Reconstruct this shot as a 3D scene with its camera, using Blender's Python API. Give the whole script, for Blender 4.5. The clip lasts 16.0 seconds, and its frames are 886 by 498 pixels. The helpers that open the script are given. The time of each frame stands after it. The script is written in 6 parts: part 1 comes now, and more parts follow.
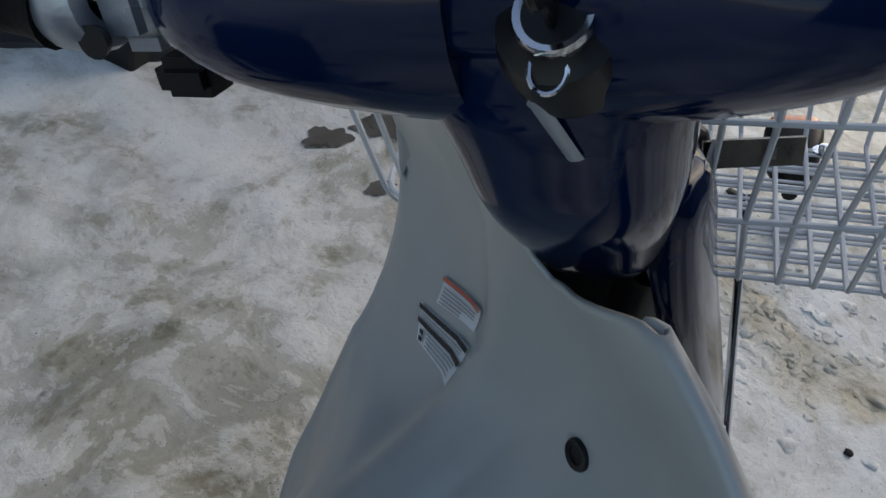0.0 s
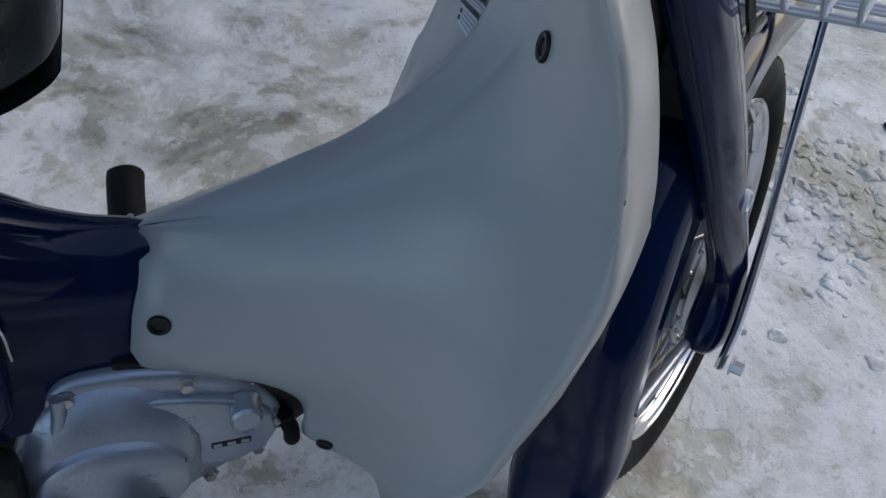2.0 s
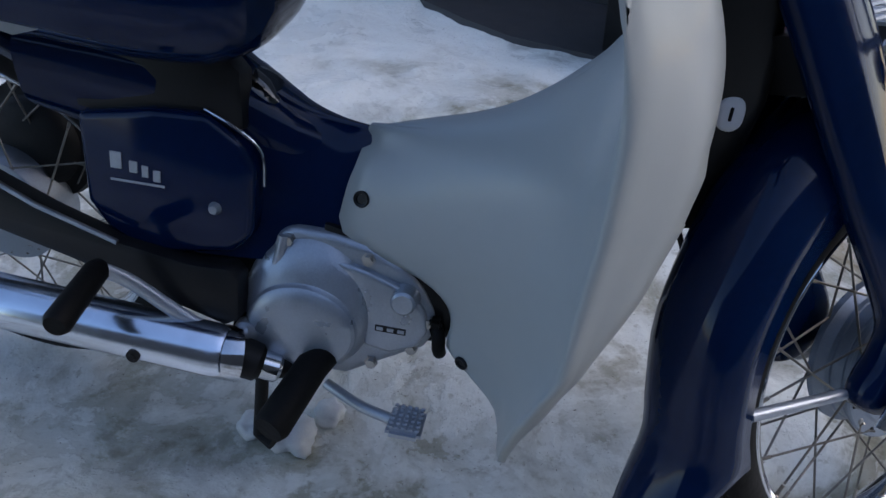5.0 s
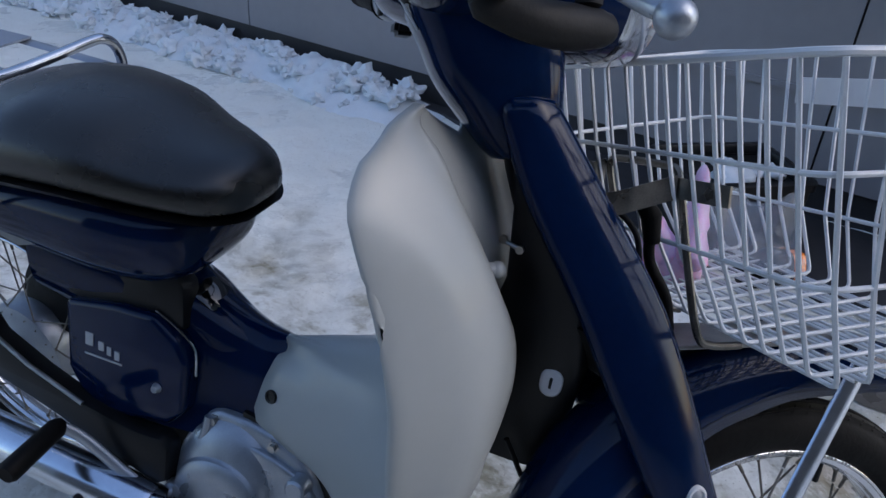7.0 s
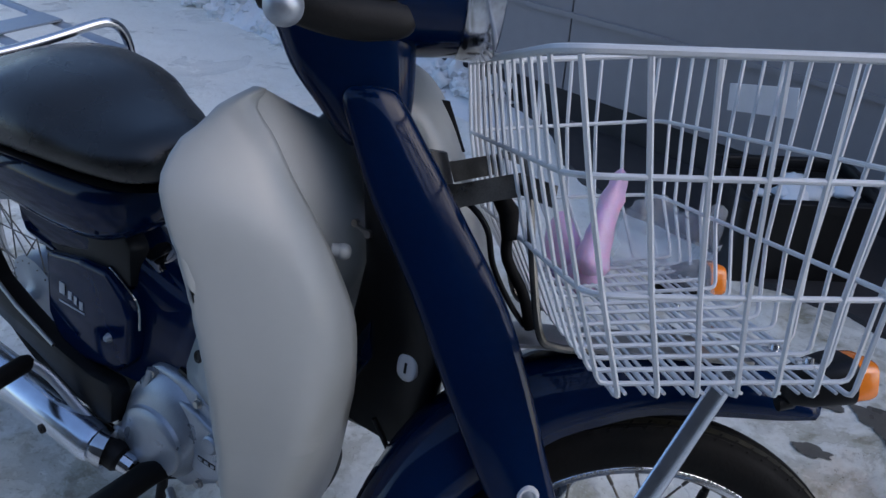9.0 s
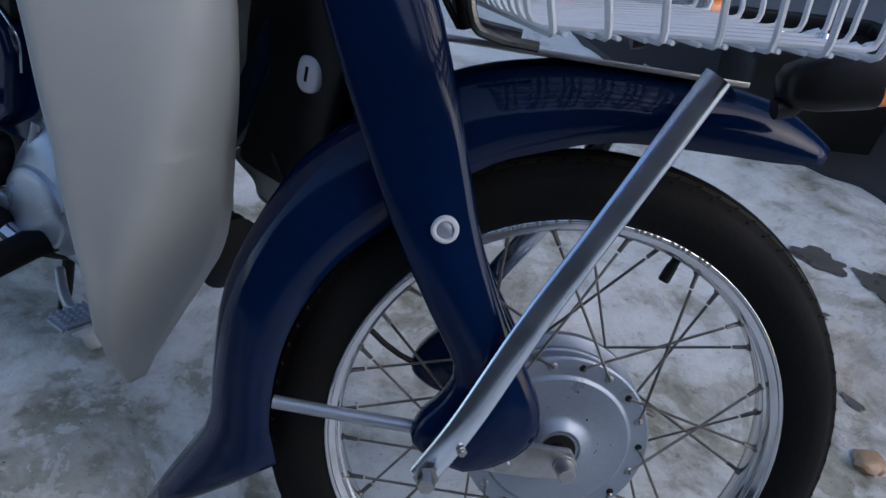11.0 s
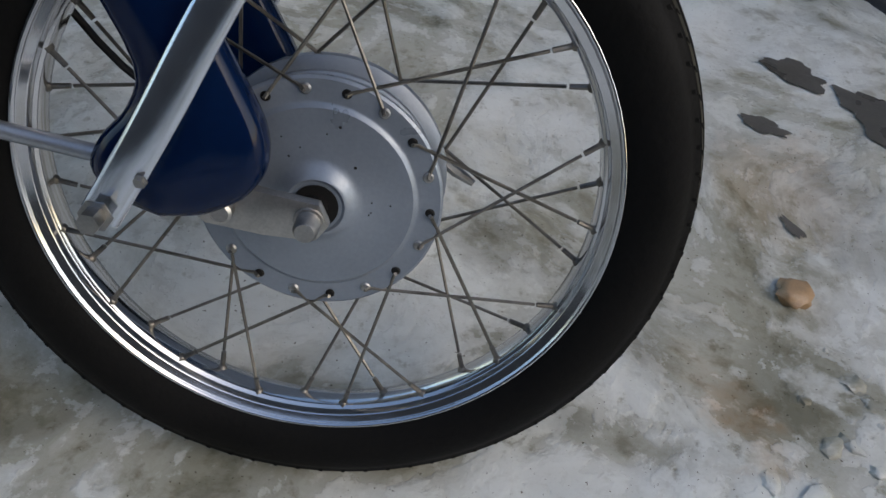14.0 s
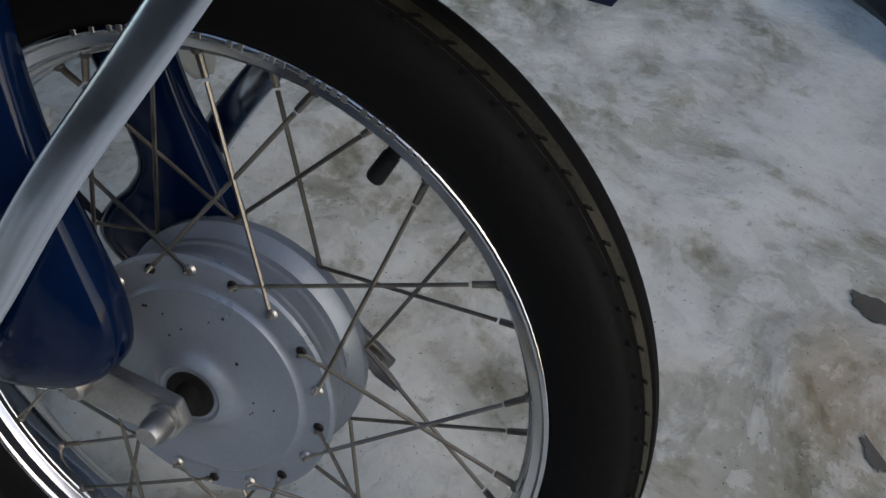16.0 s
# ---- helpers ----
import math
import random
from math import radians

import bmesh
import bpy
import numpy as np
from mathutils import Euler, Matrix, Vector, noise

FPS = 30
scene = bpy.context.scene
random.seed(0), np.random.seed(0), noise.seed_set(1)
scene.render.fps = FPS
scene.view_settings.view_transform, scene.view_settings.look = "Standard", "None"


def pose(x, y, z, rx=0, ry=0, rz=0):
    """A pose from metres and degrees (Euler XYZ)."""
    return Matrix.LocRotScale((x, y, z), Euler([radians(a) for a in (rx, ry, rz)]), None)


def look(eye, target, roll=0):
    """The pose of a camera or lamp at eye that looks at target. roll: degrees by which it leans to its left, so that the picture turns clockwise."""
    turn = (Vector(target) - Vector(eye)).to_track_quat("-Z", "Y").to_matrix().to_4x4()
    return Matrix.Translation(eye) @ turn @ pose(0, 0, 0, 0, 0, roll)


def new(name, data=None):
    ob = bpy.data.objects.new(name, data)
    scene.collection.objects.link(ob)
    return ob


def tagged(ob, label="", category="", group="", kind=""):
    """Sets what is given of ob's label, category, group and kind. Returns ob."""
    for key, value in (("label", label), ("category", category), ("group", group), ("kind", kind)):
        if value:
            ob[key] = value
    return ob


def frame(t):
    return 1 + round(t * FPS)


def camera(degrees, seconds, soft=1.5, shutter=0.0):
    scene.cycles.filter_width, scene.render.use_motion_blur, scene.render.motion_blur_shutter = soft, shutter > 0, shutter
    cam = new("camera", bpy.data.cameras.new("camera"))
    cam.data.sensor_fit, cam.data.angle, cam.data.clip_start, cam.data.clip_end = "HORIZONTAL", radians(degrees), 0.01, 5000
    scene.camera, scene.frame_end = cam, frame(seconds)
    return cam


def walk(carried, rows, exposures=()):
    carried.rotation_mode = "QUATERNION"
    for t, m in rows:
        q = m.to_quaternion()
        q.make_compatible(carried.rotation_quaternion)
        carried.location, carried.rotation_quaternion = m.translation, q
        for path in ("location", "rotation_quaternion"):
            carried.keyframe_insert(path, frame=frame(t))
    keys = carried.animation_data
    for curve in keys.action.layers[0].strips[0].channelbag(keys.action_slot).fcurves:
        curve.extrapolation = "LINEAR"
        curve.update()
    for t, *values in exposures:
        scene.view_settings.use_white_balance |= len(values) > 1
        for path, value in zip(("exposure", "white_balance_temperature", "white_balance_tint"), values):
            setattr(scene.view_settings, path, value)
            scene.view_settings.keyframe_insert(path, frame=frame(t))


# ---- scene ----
cam = camera(59.6, 16.0)
PATH = [
    (0, (-0.674, 0.145, 1.115), (0.703, 0.53, -0.283), 17.4),
    (0.5, (-0.719, 0.032, 1.137), (0.617, 0.545, -0.261), 16.8),
    (1, (-0.773, -0.038, 1.107), (0.533, 0.518, -0.303), 17.8),
    (1.5, (-0.801, -0.098, 1.069), (0.421, 0.508, -0.394), 18.3),
    (2, (-0.772, -0.108, 1.009), (0.327, 0.562, -0.521), 17.3),
    (2.5, (-0.744, -0.081, 0.933), (0.228, 0.662, -0.649), 16.3),
    (3, (-0.747, -0.081, 0.896), (0.143, 0.756, -0.688), 15.3),
    (3.5, (-0.763, -0.124, 0.897), (0.049, 0.847, -0.651), 12.0),
    (3.7, (-0.775, -0.157, 0.901), (0.015, 0.886, -0.612), 10.3),
    (5.8, (-0.733, -0.602, 0.957), (-0.317, 1.011, -0.149), 4.9),
    (6, (-0.71, -0.597, 0.992), (-0.296, 1.012, -0.121), 5.4),
    (6.5, (-0.599, -0.589, 1.085), (-0.274, 1.06, 0.0), 4.9),
    (7, (-0.504, -0.583, 1.156), (-0.266, 1.119, 0.134), 4.7),
    (7.5, (-0.419, -0.584, 1.196), (-0.28, 1.16, 0.227), 4.9),
    (8, (-0.31, -0.593, 1.215), (-0.302, 1.17, 0.269), 4.3),
    (8.5, (-0.229, -0.596, 1.21), (-0.313, 1.145, 0.229), 3.6),
    (9, (-0.184, -0.614, 1.176), (-0.326, 1.084, 0.13), 3.0),
    (9.5, (-0.156, -0.621, 1.115), (-0.315, 1.037, 0.008), 3.5),
    (10, (-0.122, -0.614, 1.041), (-0.26, 1.02, -0.104), 4.3),
    (10.2, (-0.122, -0.605, 1.006), (-0.23, 1.03, -0.14), 5.4),
    (12.3, (0.047, -0.512, 0.785), (-0.193, 1.104, -0.605), 8.5),
    (12.5, (0.060, -0.505, 0.772), (-0.200, 1.107, -0.619), 8.3),
    (13, (0.097, -0.495, 0.748), (-0.216, 1.082, -0.672), 6.9),
    (13.5, (0.131, -0.478, 0.721), (-0.141, 1.038, -0.772), 7.3),
    (14, (0.157, -0.444, 0.690), (0.007, 1.020, -0.872), 9.4),
    (14.5, (0.196, -0.357, 0.690), (0.057, 1.047, -0.926), 11.5),
    (15, (0.227, -0.283, 0.695), (-0.006, 1.099, -0.930), 12.3),
    (15.5, (0.255, -0.237, 0.715), (-0.154, 1.115, -0.900), 10.4),
    (16, (0.259, -0.226, 0.734), (-0.313, 1.123, -0.834), 8.3),
]
EXPOSURES = [(0, 0.56, 7500, 9), (1.5, 0.70, 7000, 10), (3.5, 0.90, 6450, 14), (6, 0.80, 6250, 13), (8.5, 0.62, 6150, 13), (10, 0.56, 5950, 13), (12.5, 0.80, 6700, 11), (14.5, 0.53, 7300, 9), (16, 0.38, 7250, 9)]
walk(cam, [(t, look(eye, target, roll)) for t, eye, target, roll in PATH], EXPOSURES)

# ---- light ----
world = bpy.data.worlds.new("world")
scene.world = world
world.use_nodes = True
sky = world.node_tree.nodes.new("ShaderNodeTexSky")
sky.sky_type, sky.sun_disc = "NISHITA", False
sky.sun_elevation, sky.sun_rotation = radians(40), radians(110)
sky.dust_density, sky.ozone_density = 1.5, 2.2
back = world.node_tree.nodes["Background"]
back.inputs[1].default_value = 0.15
world.node_tree.links.new(sky.outputs[0], back.inputs[0])

# the low evening light, spread by thin cloud
sun = new("sun", bpy.data.lights.new("sun", "SUN"))
sun.data.energy, sun.data.angle, sun.data.color = 0.16, radians(40), (1.0, 0.92, 0.83)
sun.matrix_world = look((3.2, -1.2, 2.9), (0, 0, 0))
tagged(sun, kind="structure")


# ---- materials ----
def material(name, colour, rough=0.5, metal=0.0, coat=0.0, vary=0.12, scale=12.0, bump=0.0, bump_scale=60.0, rough_vary=0.1, alpha=1.0, spec=0.5):
    """A painted, plastic or metal surface with uneven tone, gloss and fine relief."""
    m = bpy.data.materials.new(name)
    m.use_nodes = True
    nt = m.node_tree
    b = nt.nodes["Principled BSDF"]
    link = nt.links.new
    co = nt.nodes.new("ShaderNodeTexCoord")
    n1 = nt.nodes.new("ShaderNodeTexNoise")
    n1.inputs["Scale"].default_value, n1.inputs["Detail"].default_value = scale, 6
    n2 = nt.nodes.new("ShaderNodeTexNoise")
    n2.inputs["Scale"].default_value, n2.inputs["Detail"].default_value = scale * 14, 4
    link(co.outputs["Object"], n1.inputs["Vector"])
    link(co.outputs["Object"], n2.inputs["Vector"])
    add = nt.nodes.new("ShaderNodeMath")
    add.operation = "ADD"
    link(n1.outputs["Fac"], add.inputs[0])
    half = nt.nodes.new("ShaderNodeMath")
    half.operation, half.inputs[1].default_value = "MULTIPLY", 0.5
    link(n2.outputs["Fac"], half.inputs[0])
    link(half.outputs[0], add.inputs[1])
    ramp = nt.nodes.new("ShaderNodeMapRange")
    ramp.inputs["From Min"].default_value, ramp.inputs["From Max"].default_value = 0.45, 1.05
    ramp.inputs["To Min"].default_value, ramp.inputs["To Max"].default_value = 1 - vary, 1 + vary
    link(add.outputs[0], ramp.inputs["Value"])
    mul = nt.nodes.new("ShaderNodeVectorMath")
    mul.operation = "SCALE"
    mul.inputs[0].default_value = colour
    link(ramp.outputs[0], mul.inputs["Scale"])
    link(mul.outputs[0], b.inputs["Base Color"])
    rr = nt.nodes.new("ShaderNodeMapRange")
    rr.inputs["From Min"].default_value, rr.inputs["From Max"].default_value = 0.3, 0.7
    rr.inputs["To Min"].default_value, rr.inputs["To Max"].default_value = max(0.02, rough - rough_vary), min(1, rough + rough_vary)
    link(n1.outputs["Fac"], rr.inputs["Value"])
    link(rr.outputs[0], b.inputs["Roughness"])
    b.inputs["Metallic"].default_value = metal
    b.inputs["Specular IOR Level"].default_value = spec
    b.inputs["Coat Weight"].default_value = coat
    b.inputs["Coat Roughness"].default_value = 0.06
    b.inputs["Alpha"].default_value = alpha
    if bump:
        n3 = nt.nodes.new("ShaderNodeTexNoise")
        n3.inputs["Scale"].default_value, n3.inputs["Detail"].default_value = bump_scale, 5
        link(co.outputs["Object"], n3.inputs["Vector"])
        bp = nt.nodes.new("ShaderNodeBump")
        bp.inputs["Strength"].default_value, bp.inputs["Distance"].default_value = bump, 0.002
        link(n3.outputs["Fac"], bp.inputs["Height"])
        link(bp.outputs["Normal"], b.inputs["Normal"])
    return m


BLUE = material("blue_paint", (0.0010, 0.0090, 0.040), 0.09, 0.0, 0.03, 0.18, 9, 0.012, 40, 0.03, spec=0.25)
CREAM = material("cream_plastic", (0.353, 0.372, 0.361), 0.36, 0.0, 0.24, 0.03, 4, 0.0, 300, 0.01)
BLACK = material("black_plastic", (0.007, 0.007, 0.0075), 0.42, 0, 0, 0.3, 20, spec=0.3)
TREAD = material("dusty_tread", (0.040, 0.037, 0.025), 0.6, 0, 0, 0.8, 30, 0.4, 200, spec=0.25)
RUBBER = material("tyre_rubber", (0.0048, 0.0045, 0.0042), 0.68, 0, 0, 0.5, 14, 0.3, 140, spec=0.16)
VINYL = material("seat_vinyl", (0.011, 0.0105, 0.009), 0.27, 0, 0, 0.2, 10, 0.2, 700, 0.06, spec=0.65)
CHROME = material("chrome", (0.60, 0.61, 0.63), 0.13, 1.0, 0, 0.10, 20, 0.015, 60, 0.05)
STEEL = material("dull_steel", (0.46, 0.45, 0.43), 0.38, 1.0, 0, 0.25, 30, 0.1, 200)
ALU = material("cast_alloy", (0.37, 0.40, 0.44), 0.36, 0.62, 0, 0.14, 25, 0.15, 260)
HUB = material("silver_hub_paint", (0.255, 0.295, 0.350), 0.36, 0.45, 0.1, 0.12, 22, 0.12, 200)
SPOKE = material("spoke_steel", (0.25, 0.23, 0.20), 0.42, 1.0, 0, 0.4, 60, 0.15, 300)
WHITE = material("white_coated_wire", (0.62, 0.64, 0.65), 0.38, 0, 0.1, 0.08, 40, 0.1, 200)
DARK = material("dirty_black_iron", (0.010, 0.0095, 0.009), 0.6, 0.1, 0, 0.4, 30, 0.3, 120, spec=0.3)
TARNISH = material("tarnished_steel", (0.15, 0.145, 0.13), 0.33, 0.9, 0, 0.35, 40, 0.1, 200)
# chrome again, its colour lightened and blued to stand for reflected sky
STAY = material("sky_tinted_chrome", (0.70, 0.75, 0.83), 0.19, 1.0, 0, 0.08, 30, 0.0, 120, 0.04)
ORANGE = material("orange_lens", (0.85, 0.22, 0.01), 0.25, 0, 0.5, 0.1, 30)
GREY = material("grey_wall_panel", (0.30, 0.285, 0.29), 0.7, 0, 0, 0.08, 1.5, 0.1, 30)
TRIMW = material("white_trim", (0.7, 0.7, 0.7), 0.5, 0, 0, 0.06, 5)


# ---- mesh helpers ----
FORK = Matrix(((0.98891, -0.13898, 0.05234, -0.01771), (0.10786, 0.91439, 0.3902, -0.1293), (-0.10209, -0.38022, 0.91924, 0.01352), (0, 0, 0, 1)))
WHEEL = Matrix(((1.06022, -0.16264, 0.01045, 0.00472), (0.15141, 1.00839, 0.33297, -0.09130), (-0.06031, -0.32762, 1.01964, -0.01745), (0.00000, 0.00000, 0.00000, 1.00000)))
BODY = Matrix(((0.88778, 0.44774, 0.10662, -0.03506), (-0.46018, 0.86792, 0.18696, -0.07504), (-0.00883, -0.21504, 0.97656, -0.00391), (0, 0, 0, 1)))

MID = Vector((-0.66, -0.040, 0.49))
HALF = Matrix.Rotation(radians(-3), 4, "Z") @ Matrix.Rotation(radians(13.5), 4, "X")
CENTRE = BODY @ Matrix.Translation(MID) @ HALF @ Matrix.Translation((0.66, 0, -0.49))
SIDE = (HALF @ Vector((0, 1, 0, 0))).to_3d()


def low_fork(bm):
    """Places a fork part: the foot goes with the wheel, the top with the steering head."""
    for v in bm.verts:
        w = min(1.0, max(0.0, (0.50 - v.co.z) / 0.16))
        v.co = (FORK @ v.co).lerp(WHEEL @ v.co, w * w * (3 - 2 * w))
    return bm


def mirrored(p):
    """The same place on the other side of the machine, in the body's frame."""
    p = Vector(p)
    return p - 2 * (p - MID).dot(SIDE) * SIDE


def part(name, bm, mat, parent=None, label="", at=None, smooth=40, flip=True):
    """Links a bmesh as one mesh object under a thing or part."""
    if at is not None:
        bm.transform(at)
    if flip:
        bmesh.ops.recalc_face_normals(bm, faces=bm.faces)
    me = bpy.data.meshes.new(name)
    for f in bm.faces:
        f.smooth = smooth > 0
    if smooth:
        lim = radians(smooth)
        for e in bm.edges:
            if len(e.link_faces) == 2 and e.calc_face_angle(0) > lim:
                e.smooth = False
    bm.to_mesh(me)
    bm.free()
    me.materials.append(mat)
    ob = new(name, me)
    if parent is not None:
        ob.parent = parent
    if label:
        tagged(ob, label)
    return ob


def thing(name, label, category, group="", kind="", at=(0, 0, 0)):
    ob = new(name)
    ob.empty_display_size = 0.05
    ob.location = at
    return tagged(ob, label, category, group, kind)


def smooth_line(pts, n):
    """n points along a Catmull-Rom curve through pts."""
    p = [np.array(q, float) for q in pts]
    p = [2 * p[0] - p[1]] + p + [2 * p[-1] - p[-2]]
    out = []
    for s in np.linspace(0, len(pts) - 1, n):
        i = min(int(s), len(pts) - 2)
        u = s - i
        a, b, c, d = p[i : i + 4]
        out.append(0.5 * (2 * b + (c - a) * u + (2 * a - 5 * b + 4 * c - d) * u * u + (3 * b - a - 3 * c + d) * u**3))
    return out


def add_tube(bm, pts, r, n=8, closed=False, flat=1.0, side=(0, 0, 1), cap=True):
    """A round (or flattened) rod along pts; r: one radius or one for each point."""
    pts = [Vector(p) for p in pts]
    rs = r if isinstance(r, (list, tuple)) else [r] * len(pts)
    rings, k = [], len(pts)
    up = Vector(side)
    for i, p in enumerate(pts):
        a = pts[(i - 1) % k] if (closed or i) else p
        b = pts[(i + 1) % k] if (closed or i < k - 1) else p
        t = (b - a).normalized()
        x = up - t * up.dot(t)
        if x.length < 1e-4:
            x = t.orthogonal()
        x.normalize()
        if i:
            up = x
        y = t.cross(x)
        rings.append([bm.verts.new(p + rs[i] * (math.cos(q) * x + flat * math.sin(q) * y)) for q in [2 * math.pi * j / n for j in range(n)]])
    for i in range(k if closed else k - 1):
        a, b = rings[i], rings[(i + 1) % k]
        for j in range(n):
            bm.faces.new((a[j], a[(j + 1) % n], b[(j + 1) % n], b[j]))
    if cap and not closed:
        bm.faces.new(rings[0])
        bm.faces.new(rings[-1])
    return bm


def tube(pts, r, n=8, **kw):
    return add_tube(bmesh.new(), pts, r, n, **kw)


def lathe(profile, centre, axis="y", n=32, bm=None):
    """Turns (radius, along) pairs about an axis through centre."""
    bm = bm or bmesh.new()
    c = Vector(centre)
    u, v, w = {"y": ((1, 0, 0), (0, 0, 1), (0, 1, 0)), "x": ((0, 1, 0), (0, 0, 1), (1, 0, 0)), "z": ((1, 0, 0), (0, 1, 0), (0, 0, 1))}[axis]
    u, v, w = Vector(u), Vector(v), Vector(w)
    rings = []
    for r, a in profile:
        if r < 1e-5:
            rings.append([bm.verts.new(c + w * a)])
        else:
            rings.append([bm.verts.new(c + w * a + r * (math.cos(q) * u + math.sin(q) * v)) for q in [2 * math.pi * j / n for j in range(n)]])
    for a, b in zip(rings, rings[1:]):
        for j in range(n):
            k = (j + 1) % n
            if len(a) == 1 and len(b) > 1:
                bm.faces.new((a[0], b[k], b[j]))
            elif len(b) == 1 and len(a) > 1:
                bm.faces.new((a[j], a[k], b[0]))
            elif len(a) > 1:
                bm.faces.new((a[j], a[k], b[k], b[j]))
    return bm


def loft(sections, close=True, caps=True, bm=None):
    """Skins rings of equally many points."""
    bm = bm or bmesh.new()
    rings = [[bm.verts.new(Vector(p)) for p in s] for s in sections]
    n = len(rings[0])
    for a, b in zip(rings, rings[1:]):
        for j in range(n if close else n - 1):
            k = (j + 1) % n
            bm.faces.new((a[j], a[k], b[k], b[j]))
    if caps and close:
        bm.faces.new(rings[0])
        bm.faces.new(rings[-1])
    return bm


def plate(outline, y0, y1, bevel=0.004, seg=2):
    """A slab with an outline of (x, z) points between two y."""
    bm = bmesh.new()
    a = [bm.verts.new((x, y0, z)) for x, z in outline]
    b = [bm.verts.new((x, y1, z)) for x, z in outline]
    n = len(a)
    bm.faces.new(a)
    bm.faces.new(b)
    for i in range(n):
        j = (i + 1) % n
        bm.faces.new((a[i], a[j], b[j], b[i]))
    bmesh.ops.recalc_face_normals(bm, faces=bm.faces)
    if bevel:
        bmesh.ops.bevel(bm, geom=[e for e in bm.edges], offset=bevel, segments=seg, affect="EDGES", profile=0.6)
    return bm


def box(sx, sy, sz, bevel=0.003, seg=2, at=(0, 0, 0)):
    bm = bmesh.new()
    bmesh.ops.create_cube(bm, size=1)
    bmesh.ops.scale(bm, vec=(sx, sy, sz), verts=bm.verts)
    if bevel:
        bmesh.ops.bevel(bm, geom=list(bm.edges), offset=bevel, segments=seg, affect="EDGES")
    bmesh.ops.translate(bm, vec=at, verts=bm.verts)
    return bm


def join(*bms):
    """One bmesh out of several."""
    out = bmesh.new()
    for b in bms:
        me = bpy.data.meshes.new("tmp")
        b.to_mesh(me)
        b.free()
        out.from_mesh(me)
        bpy.data.meshes.remove(me)
    return out


def oval(cx, y, cz, rx, ry, n=24, power=2.5):
    """A rounded ring in the plane across x: (cx, y +- rx, cz +- ry)."""
    out = []
    for j in range(n):
        q = 2 * math.pi * j / n
        c, s = math.cos(q), math.sin(q)
        e = 2 / power
        out.append((cx, y + rx * math.copysign(abs(c) ** e, c), cz + ry * math.copysign(abs(s) ** e, s)))
    return out


def bolt(at, r=0.006, h=0.005, axis="y", n=6):
    return lathe([(0, -h), (r, -h), (r, 0), (r * 1.5, 0), (r * 1.5, 0.0015), (0, 0.0015)], at, axis, n)


# ---- ground ----
RUST = ((0.462, 0.101, 0.06, 0.7), (0.489, 0.056, 0.06, 0.75), (0.539, 0.524, 0.14, 0.45), (0.417, 0.158, 0.085, 0.4))


